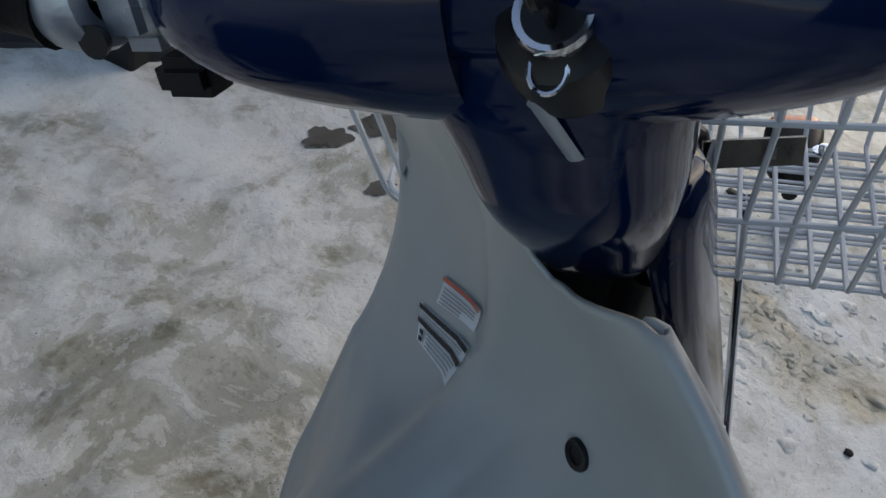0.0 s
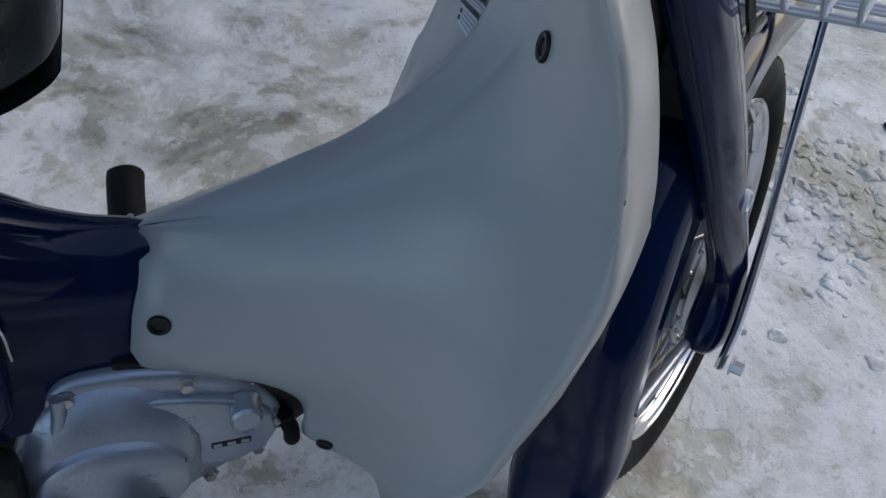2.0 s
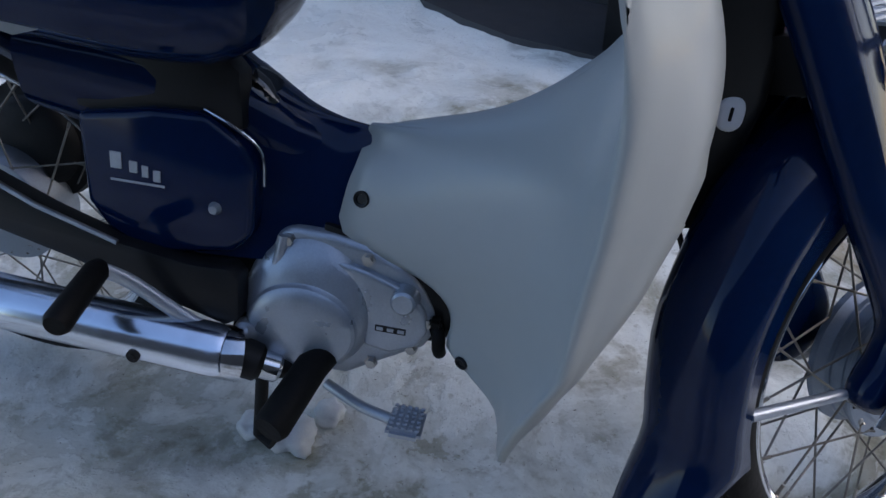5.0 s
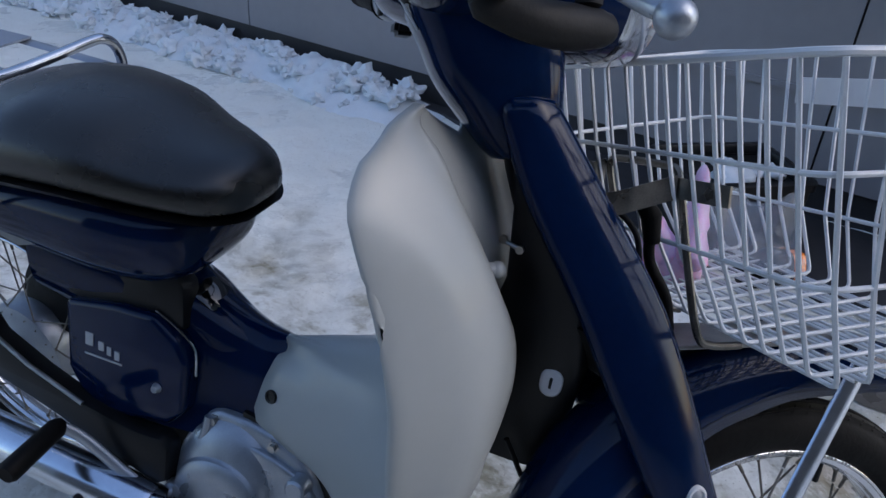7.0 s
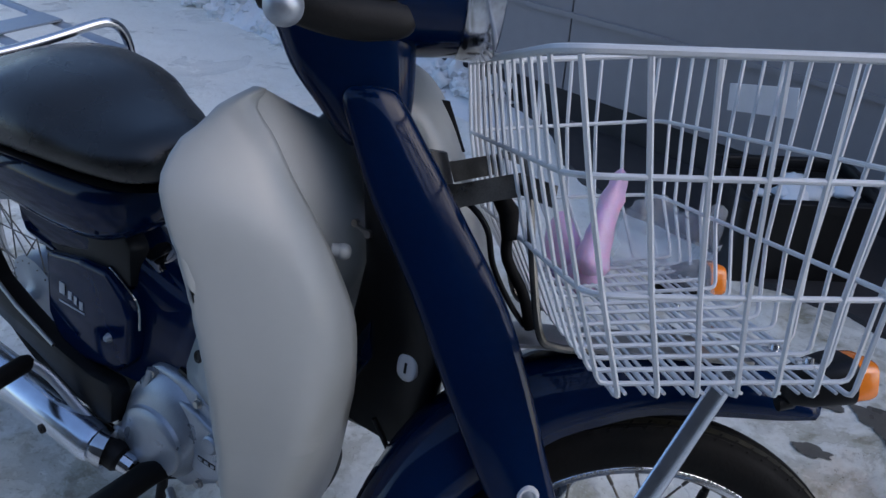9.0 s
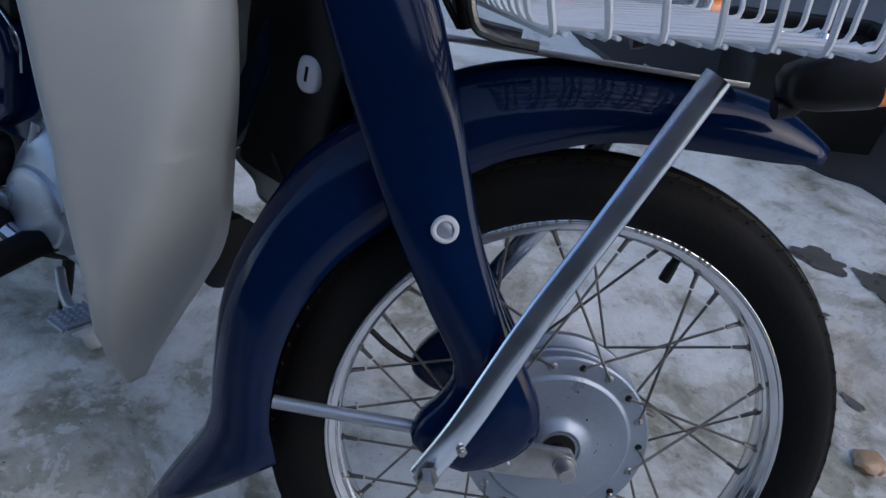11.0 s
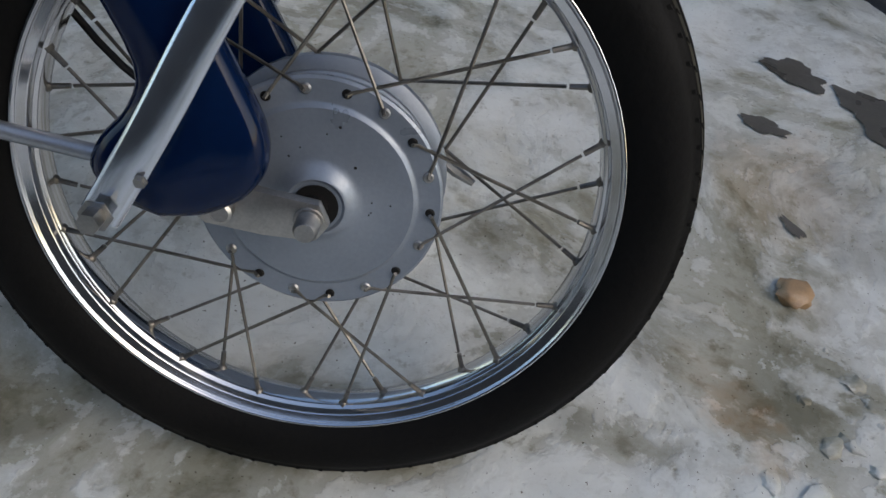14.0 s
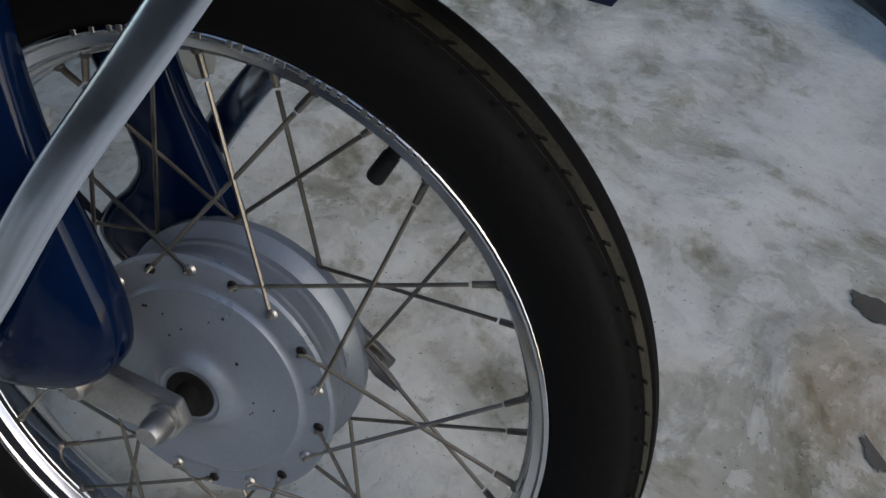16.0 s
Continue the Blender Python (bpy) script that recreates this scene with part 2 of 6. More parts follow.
def ice_material():
    m = bpy.data.materials.new("trodden_ice")
    m.use_nodes = True
    nt = m.node_tree
    b, link = nt.nodes["Principled BSDF"], nt.links.new
    co = nt.nodes.new("ShaderNodeTexCoord")

    def noise_node(scale, detail, rough=0.6, dist=0.0):
        n = nt.nodes.new("ShaderNodeTexNoise")
        n.inputs["Scale"].default_value, n.inputs["Detail"].default_value = scale, detail
        n.inputs["Roughness"].default_value, n.inputs["Distortion"].default_value = rough, dist
        link(co.outputs["Object"], n.inputs["Vector"])
        return n

    def ramp_node(src, stops):
        r = nt.nodes.new("ShaderNodeValToRGB")
        while len(r.color_ramp.elements) < len(stops):
            r.color_ramp.elements.new(0.5)
        for e, (p, c) in zip(r.color_ramp.elements, stops):
            e.position, e.color = p, (*c, 1)
        link(src, r.inputs[0])
        return r

    def blend(a, b_in, fac, kind="MIX"):
        x = nt.nodes.new("ShaderNodeMix")
        x.data_type, x.blend_type = "RGBA", kind
        if isinstance(fac, float):
            x.inputs["Factor"].default_value = fac
        else:
            link(fac, x.inputs["Factor"])
        for sock, v in (("A", a), ("B", b_in)):
            if isinstance(v, tuple):
                x.inputs[sock].default_value = (*v, 1)
            else:
                link(v, x.inputs[sock])
        return x.outputs["Result"]

    # glassy grey-brown ice under a ragged, trodden crust of old snow
    bend = noise_node(1.6, 3, 0.5)
    shift = nt.nodes.new("ShaderNodeVectorMath")
    shift.operation, shift.inputs["Scale"].default_value = "SCALE", 0.35
    link(bend.outputs["Color"], shift.inputs[0])
    warped = nt.nodes.new("ShaderNodeVectorMath")
    link(co.outputs["Object"], warped.inputs[0])
    link(shift.outputs[0], warped.inputs[1])

    def flow(scale, detail, rough=0.5, dist=0.0):
        n = noise_node(scale, detail, rough, dist)
        link(warped.outputs[0], n.inputs["Vector"])
        return n

    def plus(a, b_in, k, shift_by=0.0):
        x = nt.nodes.new("ShaderNodeMath")
        x.operation, x.inputs[1].default_value = "MULTIPLY_ADD", k
        link(b_in, x.inputs[0])
        link(a, x.inputs[2])
        y = nt.nodes.new("ShaderNodeMath")
        y.inputs[1].default_value = shift_by
        link(x.outputs[0], y.inputs[0])
        return y.outputs[0]

    big = flow(2.6, 5, 0.52, 0.1)
    mid = flow(9.0, 8, 0.62, 0.05)
    plain = flow(4.2, 7, 0.55, 0.15)
    small = noise_node(34, 6, 0.62, 0.0)
    fine = noise_node(85, 4, 0.6)
    depth = flow(1.1, 3, 0.5)
    clear = ramp_node(plus(depth.outputs["Fac"], mid.outputs["Fac"], 0.25, -0.125), [(0.36, (0.31, 0.295, 0.24)), (0.50, (0.43, 0.415, 0.355)), (0.62, (0.53, 0.525, 0.485))])
    milk = ramp_node(plain.outputs["Fac"], [(0.42, (0, 0, 0)), (0.60, (0.75, 0.75, 0.75))])
    base = blend(clear.outputs[0], (0.60, 0.595, 0.565), milk.outputs[0])
    crust_at = plus(plus(big.outputs["Fac"], mid.outputs["Fac"], 0.42, -0.21), small.outputs["Fac"], 0.12, -0.06)
    crust = ramp_node(crust_at, [(0.490, (0, 0, 0)), (0.512, (0.42, 0.42, 0.42)), (0.56, (0.58, 0.58, 0.58)), (0.64, (0.90, 0.90, 0.90))])
    pale = ramp_node(mid.outputs["Fac"], [(0.35, (0.64, 0.635, 0.62)), (0.62, (0.82, 0.82, 0.81))])
    base = blend(base, pale.outputs[0], crust.outputs[0])
    lip = ramp_node(crust_at, [(0.43, (1, 1, 1)), (0.462, (0.87, 0.86, 0.83)), (0.485, (1, 1, 1))])
    base = blend(base, lip.outputs[0], 1.0, "MULTIPLY")
    sheet_n = flow(15.0, 8, 0.62, 0.1)
    sheet = ramp_node(plus(sheet_n.outputs["Fac"], plain.outputs["Fac"], 0.5, -0.25), [(0.53, (0, 0, 0)), (0.55, (0.40, 0.40, 0.40)), (0.66, (0.62, 0.62, 0.62))])
    base = blend(base, (0.80, 0.80, 0.79), sheet.outputs[0])
    hole = ramp_node(plus(sheet_n.outputs["Fac"], plain.outputs["Fac"], 0.5, -0.25), [(0.33, (0.66, 0.64, 0.58)), (0.40, (0.88, 0.87, 0.84)), (0.44, (1, 1, 1))])
    base = blend(base, hole.outputs[0], 1.0, "MULTIPLY")
    flake = ramp_node(small.outputs["Fac"], [(0.58, (0, 0, 0)), (0.64, (0.25, 0.25, 0.25)), (0.72, (0.4, 0.4, 0.4))])
    base = blend(base, (0.82, 0.82, 0.81), flake.outputs[0])
    pit = ramp_node(small.outputs["Fac"], [(0.30, (0.70, 0.68, 0.63)), (0.38, (1, 1, 1))])
    base = blend(base, pit.outputs[0], 1.0, "MULTIPLY")
    dirt = flow(1.7, 6, 0.6, 0.5)
    stain = ramp_node(dirt.outputs["Fac"], [(0.56, (1, 1, 1)), (0.64, (0.86, 0.82, 0.74)), (0.72, (0.70, 0.65, 0.55)), (0.80, (0.52, 0.47, 0.39))])
    base = blend(base, stain.outputs[0], 1.0, "MULTIPLY")
    wet_n = flow(3.0, 8, 0.62, 0.6)
    wet = ramp_node(wet_n.outputs["Fac"], [(0.33, (0.66, 0.66, 0.65)), (0.42, (0.84, 0.84, 0.83)), (0.455, (0.98, 0.98, 0.97)), (0.52, (1, 1, 1))])
    base = blend(base, wet.outputs[0], 1.0, "MULTIPLY")
    # paler snow towards the bank, lightened and warmed to stand for sunlit ground
    apart = nt.nodes.new("ShaderNodeSeparateXYZ")
    link(co.outputs["Object"], apart.inputs[0])
    reach = nt.nodes.new("ShaderNodeMapRange")
    reach.inputs["From Min"].default_value, reach.inputs["From Max"].default_value = 0.6, 2.0
    link(apart.outputs["Y"], reach.inputs["Value"])
    ragged = nt.nodes.new("ShaderNodeMath")
    ragged.operation, ragged.inputs[1].default_value, ragged.inputs[2].default_value = "MULTIPLY_ADD", 1.6, -0.8
    link(plain.outputs["Fac"], ragged.inputs[0])
    sunlit_drift = nt.nodes.new("ShaderNodeMath")
    link(reach.outputs[0], sunlit_drift.inputs[0])
    link(ragged.outputs[0], sunlit_drift.inputs[1])
    cover = ramp_node(sunlit_drift.outputs[0], [(0.30, (0, 0, 0)), (0.75, (0.88, 0.88, 0.88))])
    base = blend(base, (0.91, 0.90, 0.87), cover.outputs[0])
    # rusty seepage in the ice by the front wheel
    for cx, cy, size, depth in RUST:
        gap = nt.nodes.new("ShaderNodeVectorMath")
        gap.operation, gap.inputs[1].default_value = "DISTANCE", (cx, cy, 0)
        link(co.outputs["Object"], gap.inputs[0])
        wide = nt.nodes.new("ShaderNodeMath")
        wide.operation, wide.inputs[1].default_value = "DIVIDE", size
        link(gap.outputs["Value"], wide.inputs[0])
        torn = nt.nodes.new("ShaderNodeMath")
        torn.operation, torn.inputs[1].default_value, torn.inputs[2].default_value = "MULTIPLY_ADD", 2.4, -1.2
        link(mid.outputs["Fac"], torn.inputs[0])
        both = nt.nodes.new("ShaderNodeMath")
        link(wide.outputs[0], both.inputs[0])
        link(torn.outputs[0], both.inputs[1])
        mask = ramp_node(both.outputs[0], [(0.0, (depth, depth, depth)), (0.95, (0, 0, 0))])
        base = blend(base, blend(base, (1.0, 0.66, 0.38), 1.0, "MULTIPLY"), mask.outputs[0])
    grit = ramp_node(fine.outputs["Fac"], [(0.28, (0.90, 0.89, 0.87)), (0.45, (1, 1, 1))])
    base = blend(base, grit.outputs[0], 1.0, "MULTIPLY")
    speck_n = noise_node(210, 2, 0.5)
    speck = ramp_node(speck_n.outputs["Fac"], [(0.255, (0.25, 0.22, 0.18)), (0.29, (1, 1, 1))])
    base = blend(base, speck.outputs[0], 1.0, "MULTIPLY")
    base = blend(base, (0.99, 1.0, 0.955), 1.0, "MULTIPLY")
    link(base, b.inputs["Base Color"])
    rr = ramp_node(crust_at, [(0.44, (0.24, 0.24, 0.24)), (0.56, (0.62, 0.62, 0.62))])
    link(rr.outputs[0], b.inputs["Roughness"])
    b.inputs["Specular IOR Level"].default_value = 0.4
    height = plus(plus(plus(crust.outputs[0], mid.outputs["Fac"], 1.2), sheet.outputs[0], 0.8), small.outputs["Fac"], 0.5)
    bp = nt.nodes.new("ShaderNodeBump")
    bp.inputs["Strength"].default_value, bp.inputs["Distance"].default_value = 0.45, 0.008
    link(height, bp.inputs["Height"])
    link(bp.outputs["Normal"], b.inputs["Normal"])
    return m


ICE = ice_material()
SNOW = material("loose_snow", (0.79, 0.82, 0.83), 0.75, 0, 0, 0.06, 8, 0.5, 50)
ASPHALT = material("wet_asphalt", (0.035, 0.034, 0.036), 0.6, 0, 0, 0.35, 12, 0.5, 160)


GROUND = -0.029


def relief(x, y):
    v = Vector((x, y, 0.3))
    h = 0.010 * noise.noise(v * 2.1) + 0.005 * noise.noise(v * 7.3) + 0.0022 * noise.noise(v * 21)
    trodden = min(1.0, max(0.0, (y - 0.5) / 0.6))
    return h + trodden * (0.008 * noise.noise(v * 9.0) + 0.004 * noise.noise(v * 17.0)) + GROUND - 0.002


def ground_sheet():
    bm = bmesh.new()
    xs = np.concatenate([np.linspace(-60, -6, 12), np.linspace(-5.5, -1.4, 60), np.linspace(-1.37, 1.5, 150), np.linspace(1.55, 5, 50), np.linspace(6, 60, 12)])
    ys = np.concatenate([np.linspace(-60, -4, 12), np.linspace(-3.8, -0.8, 40), np.linspace(-0.78, 3.4, 220), np.linspace(3.45, 6, 45), np.linspace(7, 60, 12)])
    grid = [[bm.verts.new((x, y, relief(x, y) if abs(x) < 7 and abs(y) < 7 else GROUND)) for y in ys] for x in xs]
    for i in range(len(xs) - 1):
        for j in range(len(ys) - 1):
            bm.faces.new((grid[i][j], grid[i + 1][j], grid[i + 1][j + 1], grid[i][j + 1]))
    return part("ground", bm, ICE, None, smooth=180, flip=False)


tagged(ground_sheet(), "trodden grey-brown ice and packed snow over the yard", "ground", kind="structure")

# ---- motorcycle ----
from mathutils.bvhtree import BVHTree

bike = thing("motorcycle", "parked dark blue step-through motorcycle with cream leg shield on ice", "motorcycle")
AX = (0, 0, 0.272)


CREST, RIDGE = 0.006, 0.06


def leg_shield():
    """Half sections by height: from the tunnel to the rolled outer edge and on to the front lip."""
    foot = [
        (0.150, [(-0.456, -0.138), (-0.455, -0.142), (-0.454, -0.147), (-0.453, -0.151), (-0.452, -0.155), (-0.452, -0.158), (-0.448, -0.135)]),
        (0.175, [(-0.459, -0.132), (-0.457, -0.140), (-0.455, -0.150), (-0.453, -0.160), (-0.452, -0.168), (-0.452, -0.174), (-0.446, -0.125)]),
        (0.203, [(-0.470, -0.125), (-0.463, -0.137), (-0.457, -0.150), (-0.452, -0.165), (-0.448, -0.180), (-0.447, -0.188), (-0.437, -0.118)]),
        (0.228, [(-0.506, -0.106), (-0.485, -0.120), (-0.463, -0.142), (-0.452, -0.165), (-0.443, -0.190), (-0.441, -0.200), (-0.428, -0.112)]),
        (0.252, [(-0.536, -0.094), (-0.505, -0.108), (-0.468, -0.137), (-0.447, -0.170), (-0.437, -0.200), (-0.434, -0.213), (-0.419, -0.108)]),
        (0.285, [(-0.534, -0.094), (-0.505, -0.108), (-0.466, -0.140), (-0.441, -0.178), (-0.427, -0.213), (-0.423, -0.226), (-0.407, -0.100)]),
        (0.310, [(-0.545, -0.090), (-0.510, -0.106), (-0.465, -0.141), (-0.436, -0.185), (-0.418, -0.222), (-0.413, -0.236), (-0.397, -0.098)]),
        (0.335, [(-0.582, -0.087), (-0.535, -0.100), (-0.475, -0.138), (-0.437, -0.190), (-0.413, -0.232), (-0.408, -0.244), (-0.388, -0.094)]),
    ]
    tunnel = [
        (0.37, [(-0.674, -0.080), (-0.570, -0.099), (-0.478, -0.140), (-0.436, -0.195), (-0.412, -0.240), (-0.407, -0.253), (-0.312, -0.170)]),
        (0.42, [(-0.677, -0.072), (-0.570, -0.095), (-0.475, -0.140), (-0.430, -0.205), (-0.410, -0.252), (-0.405, -0.265), (-0.309, -0.170)]),
        (0.455, [(-0.668, -0.066), (-0.570, -0.090), (-0.468, -0.138), (-0.425, -0.210), (-0.408, -0.260), (-0.403, -0.274), (-0.308, -0.170)]),
        (0.485, [(-0.663, -0.046), (-0.562, -0.080), (-0.455, -0.135), (-0.420, -0.212), (-0.406, -0.266), (-0.401, -0.280), (-0.308, -0.170)]),
    ]
    waist = [
        (0.494, [(-0.662, -0.020), (-0.556, -0.076), (-0.450, -0.134), (-0.418, -0.213), (-0.405, -0.268), (-0.401, -0.282), (-0.308, -0.170)]),
        (0.502, [(-0.646, 0.000), (-0.548, -0.072), (-0.445, -0.133), (-0.416, -0.213), (-0.405, -0.270), (-0.400, -0.284), (-0.308, -0.170)]),
        (0.518, [(-0.575, 0.000), (-0.524, -0.066), (-0.435, -0.133), (-0.413, -0.214), (-0.405, -0.274), (-0.400, -0.288), (-0.308, -0.170)]),
        (0.55, [(-0.520, 0.000), (-0.470, -0.055), (-0.415, -0.130), (-0.405, -0.215), (-0.405, -0.280), (-0.400, -0.295), (-0.310, -0.170)]),
    ]
    chest = [
        (0.6, [(-0.437, 0.000), (-0.412, -0.055), (-0.390, -0.130), (-0.395, -0.215), (-0.406, -0.288), (-0.402, -0.304), (-0.314, -0.172)]),
        (0.65, [(-0.392, 0.000), (-0.382, -0.055), (-0.377, -0.130), (-0.390, -0.220), (-0.410, -0.296), (-0.414, -0.310), (-0.329, -0.168)]),
        (0.7, [(-0.370, 0.000), (-0.368, -0.055), (-0.375, -0.130), (-0.393, -0.222), (-0.419, -0.303), (-0.430, -0.314), (-0.355, -0.175)]),
        (0.75, [(-0.366, 0.000), (-0.369, -0.055), (-0.383, -0.130), (-0.405, -0.222), (-0.440, -0.300), (-0.449, -0.322), (-0.381, -0.190)]),
    ]
    crown = [
        (0.79, [(-0.380, 0.000), (-0.386, -0.055), (-0.403, -0.125), (-0.425, -0.215), (-0.456, -0.290), (-0.466, -0.317), (-0.403, -0.205)]),
        (0.83, [(-0.400, 0.000), (-0.407, -0.050), (-0.423, -0.110), (-0.440, -0.190), (-0.462, -0.250), (-0.472, -0.283), (-0.424, -0.215)]),
        (0.855, [(-0.418, 0.000), (-0.425, -0.045), (-0.437, -0.095), (-0.448, -0.160), (-0.458, -0.215), (-0.466, -0.248), (-0.449, -0.218)]),
        (0.872, [(-0.430, 0.000), (-0.436, -0.035), (-0.446, -0.080), (-0.453, -0.130), (-0.456, -0.178), (-0.459, -0.212), (-0.4545, -0.196)]),
    ]
    rows = [[Vector((x, y, z)) for x, y in pts] for z, pts in foot + tunnel + waist + chest + crown]
    # the front face swells forward before it turns in to the lip beside the wheel
    swell = [(0.150, -0.447, -0.150), (0.203, -0.434, -0.175), (0.252, -0.414, -0.192), (0.31, -0.391, -0.206), (0.37, -0.368, -0.215), (0.42, -0.349, -0.220), (0.50, -0.327, -0.220), (0.55, -0.318, -0.218), (0.60, -0.314, -0.215), (0.65, -0.318, -0.213), (0.70, -0.338, -0.214), (0.75, -0.366, -0.222), (0.79, -0.397, -0.233)]
    turned_in = [(0.335, -0.388, -0.094), (0.37, -0.376, -0.098), (0.42, -0.360, -0.112), (0.50, -0.338, -0.138), (0.55, -0.326, -0.152), (0.60, -0.321, -0.164), (0.65, -0.329, -0.168)]
    for r in rows:
        z = r[6].z
        if 0.335 < z < 0.65:
            r[6].x = float(np.interp(z, [q[0] for q in turned_in], [q[1] for q in turned_in]))
            r[6].y = float(np.interp(z, [q[0] for q in turned_in], [q[2] for q in turned_in]))
        if z < 0.80:
            mid = Vector((float(np.interp(z, [q[0] for q in swell], [q[1] for q in swell])), float(np.interp(z, [q[0] for q in swell], [q[2] for q in swell])), z))
        else:
            mid = r[5].lerp(r[6], 0.6) + Vector((0.004, -0.004, 0))
        r.insert(6, mid)
        r.insert(6, r[5].lerp(mid, 0.22) + Vector((0.005, -0.001, 0)))
    across = [smooth_line(r, 36) for r in rows]
    cols = [smooth_line([across[i][j] for i in range(len(across))], 64) for j in range(36)]

    def place(c, j):
        """The sheet's middle is drawn in to the true mid-plane."""
        p = Vector(c[j])
        first = (Vector(cols[0][j]) - MID).dot(SIDE)
        off = (p - MID).dot(SIDE)
        band = 0.06
        if first > 0 and off > -band:
            w = min(1.0, max(0.0, (p.z - 0.44) / 0.05))
            p += SIDE * w * ((off + band) * band / (band + first) - band - off)
        return p

    grid = [[place(c, j) for j in range(64)] for c in cols]

    # round the crest where the two halves meet
    for _ in range(14):
        old = [[p.copy() for p in c] for c in grid]
        for i in range(0, 15):
            keep = min(1.0, max(0.0, (i - 9) / 6))
            for j in range(1, 63):
                if old[i][j].z < 0.47:
                    continue
                a = mirrored(old[1][j]) if i == 0 else old[i - 1][j]
                m = (a + old[i + 1][j] + old[i][j - 1] + old[i][j + 1]) / 4
                grid[i][j] = old[i][j].lerp(m, 0.6 * (1 - keep) * min(1.0, max(0.0, (0.80 - old[i][j].z) / 0.08)))
                if i == 0 and old[i][j].z < 0.497:
                    grid[i][j].x = old[i][j].x

    # even out the flank beside the tunnel, and draw the crest a little to the rear
    for _ in range(14):
        old = [[p.y for p in c] for c in grid]
        for i in range(2, 20):
            for j in range(1, 63):
                if 0.24 < grid[i][j].z < 0.62:
                    grid[i][j].y = 0.5 * old[i][j] + 0.125 * (old[i - 1][j] + old[i + 1][j] + old[i][j - 1] + old[i][j + 1])
    def half(left):
        bm = bmesh.new()
        def other(p, broad=1.0):
            """The left half stands off by the breadth of the crest, and its wing sweeps forward."""
            q = mirrored(p)
            off = (q - MID).dot(SIDE)
            f = min(1.0, max(0.0, (p.z - 0.32) / 0.22))
            far = min(1.0, max(0.0, (0.20 - off) / 0.12))
            top = min(1.0, max(0.0, (0.88 - p.z) / 0.10))
            low = min(1.0, max(0.0, (p.z - 0.48) / 0.2))
            return q + SIDE * (CREST + 0.028 * low) * broad * far * top + Vector((0.16 * max(0.0, off - 0.02) * f, 0, 0))

        if left:
            span = [[other(p, k / 5) for p in grid[0]] for k in range(5)]
            g = [[bm.verts.new(p) for p in c] for c in span + [[other(p) for p in c] for c in grid]]
        else:
            g = [[bm.verts.new(p) for p in c] for c in grid]
        for i in range(len(g) - 1):
            for j in range(63):
                bm.faces.new((g[i][j], g[i + 1][j], g[i + 1][j + 1], g[i][j + 1]))
        return bm

    bm = join(half(False), half(True))
    bmesh.ops.remove_doubles(bm, verts=bm.verts, dist=0.0006)
    near = [v for v in bm.verts if -0.15 < (v.co - MID).dot(SIDE) < 0.15 and 0.42 < v.co.z < 0.85 and not v.is_boundary]
    for _ in range(16):
        bmesh.ops.smooth_vert(bm, verts=near, factor=0.5, use_axis_x=True, use_axis_y=True, use_axis_z=True)
    def fade(q, lo, hi):
        return min(1.0, max(0.0, (q - lo) / (hi - lo)))

    flank = []
    for v in bm.verts:
        off = (v.co - MID).dot(SIDE)
        w = fade(off, -0.25, -0.17) * fade(-off, 0.0, 0.03) * fade(v.co.y, -0.225, -0.175) * fade(v.co.z, 0.26, 0.31) * fade(-v.co.z, -0.77, -0.68) * fade(-v.co.x, 0.365, 0.40) * fade(v.co.x, -0.66, -0.62)
        if w > 0 and not v.is_boundary:
            flank.append((v, w, [e.other_vert(v) for e in v.link_edges]))
    for _ in range(70):
        moved = [(v, w, sum((o.co for o in around), Vector()) / len(around)) for v, w, around in flank]
        for v, w, m in moved:
            v.co = v.co.lerp(m, 0.5 * w)
    # draw the surface to the crest line that runs from the tunnel up to the steering head
    crest = [(-0.72, 0.43), (-0.66, 0.452), (-0.56, 0.494), (-0.475, 0.543), (-0.40, 0.62), (-0.378, 0.68), (-0.38, 0.72), (-0.397, 0.755), (-0.416, 0.807), (-0.431, 0.839), (-0.450, 0.88)]
    out = Vector((-1, 0, 1))
    out = (out - SIDE * out.dot(SIDE)).normalized()
    run = SIDE.cross(out).normalized() * -1.0
    run = run if run.x > 0 else -run
    line = []
    for x, z in crest:
        y = MID.y + (RIDGE - SIDE.x * (x - MID.x) - SIDE.z * (z - MID.z)) / SIDE.y
        line.append((Vector((x, y, z)) - MID))
    runs, highs = [p.dot(run) for p in line], [p.dot(out) for p in line]
    tree = BVHTree.FromBMesh(bm)
    gaps = []
    for a in np.linspace(-0.06, 0.43, 50):
        p = MID + SIDE * RIDGE + run * a + out * (float(np.interp(a, runs, highs)) + 0.15)
        hit = tree.ray_cast(p, -out, 0.4)[0]
        gaps.append(0.0 if hit is None else float(np.interp(a, runs, highs)) - (hit - MID).dot(out))
    gaps = np.convolve(np.pad(gaps, 2, "edge"), np.ones(5) / 5, "valid")
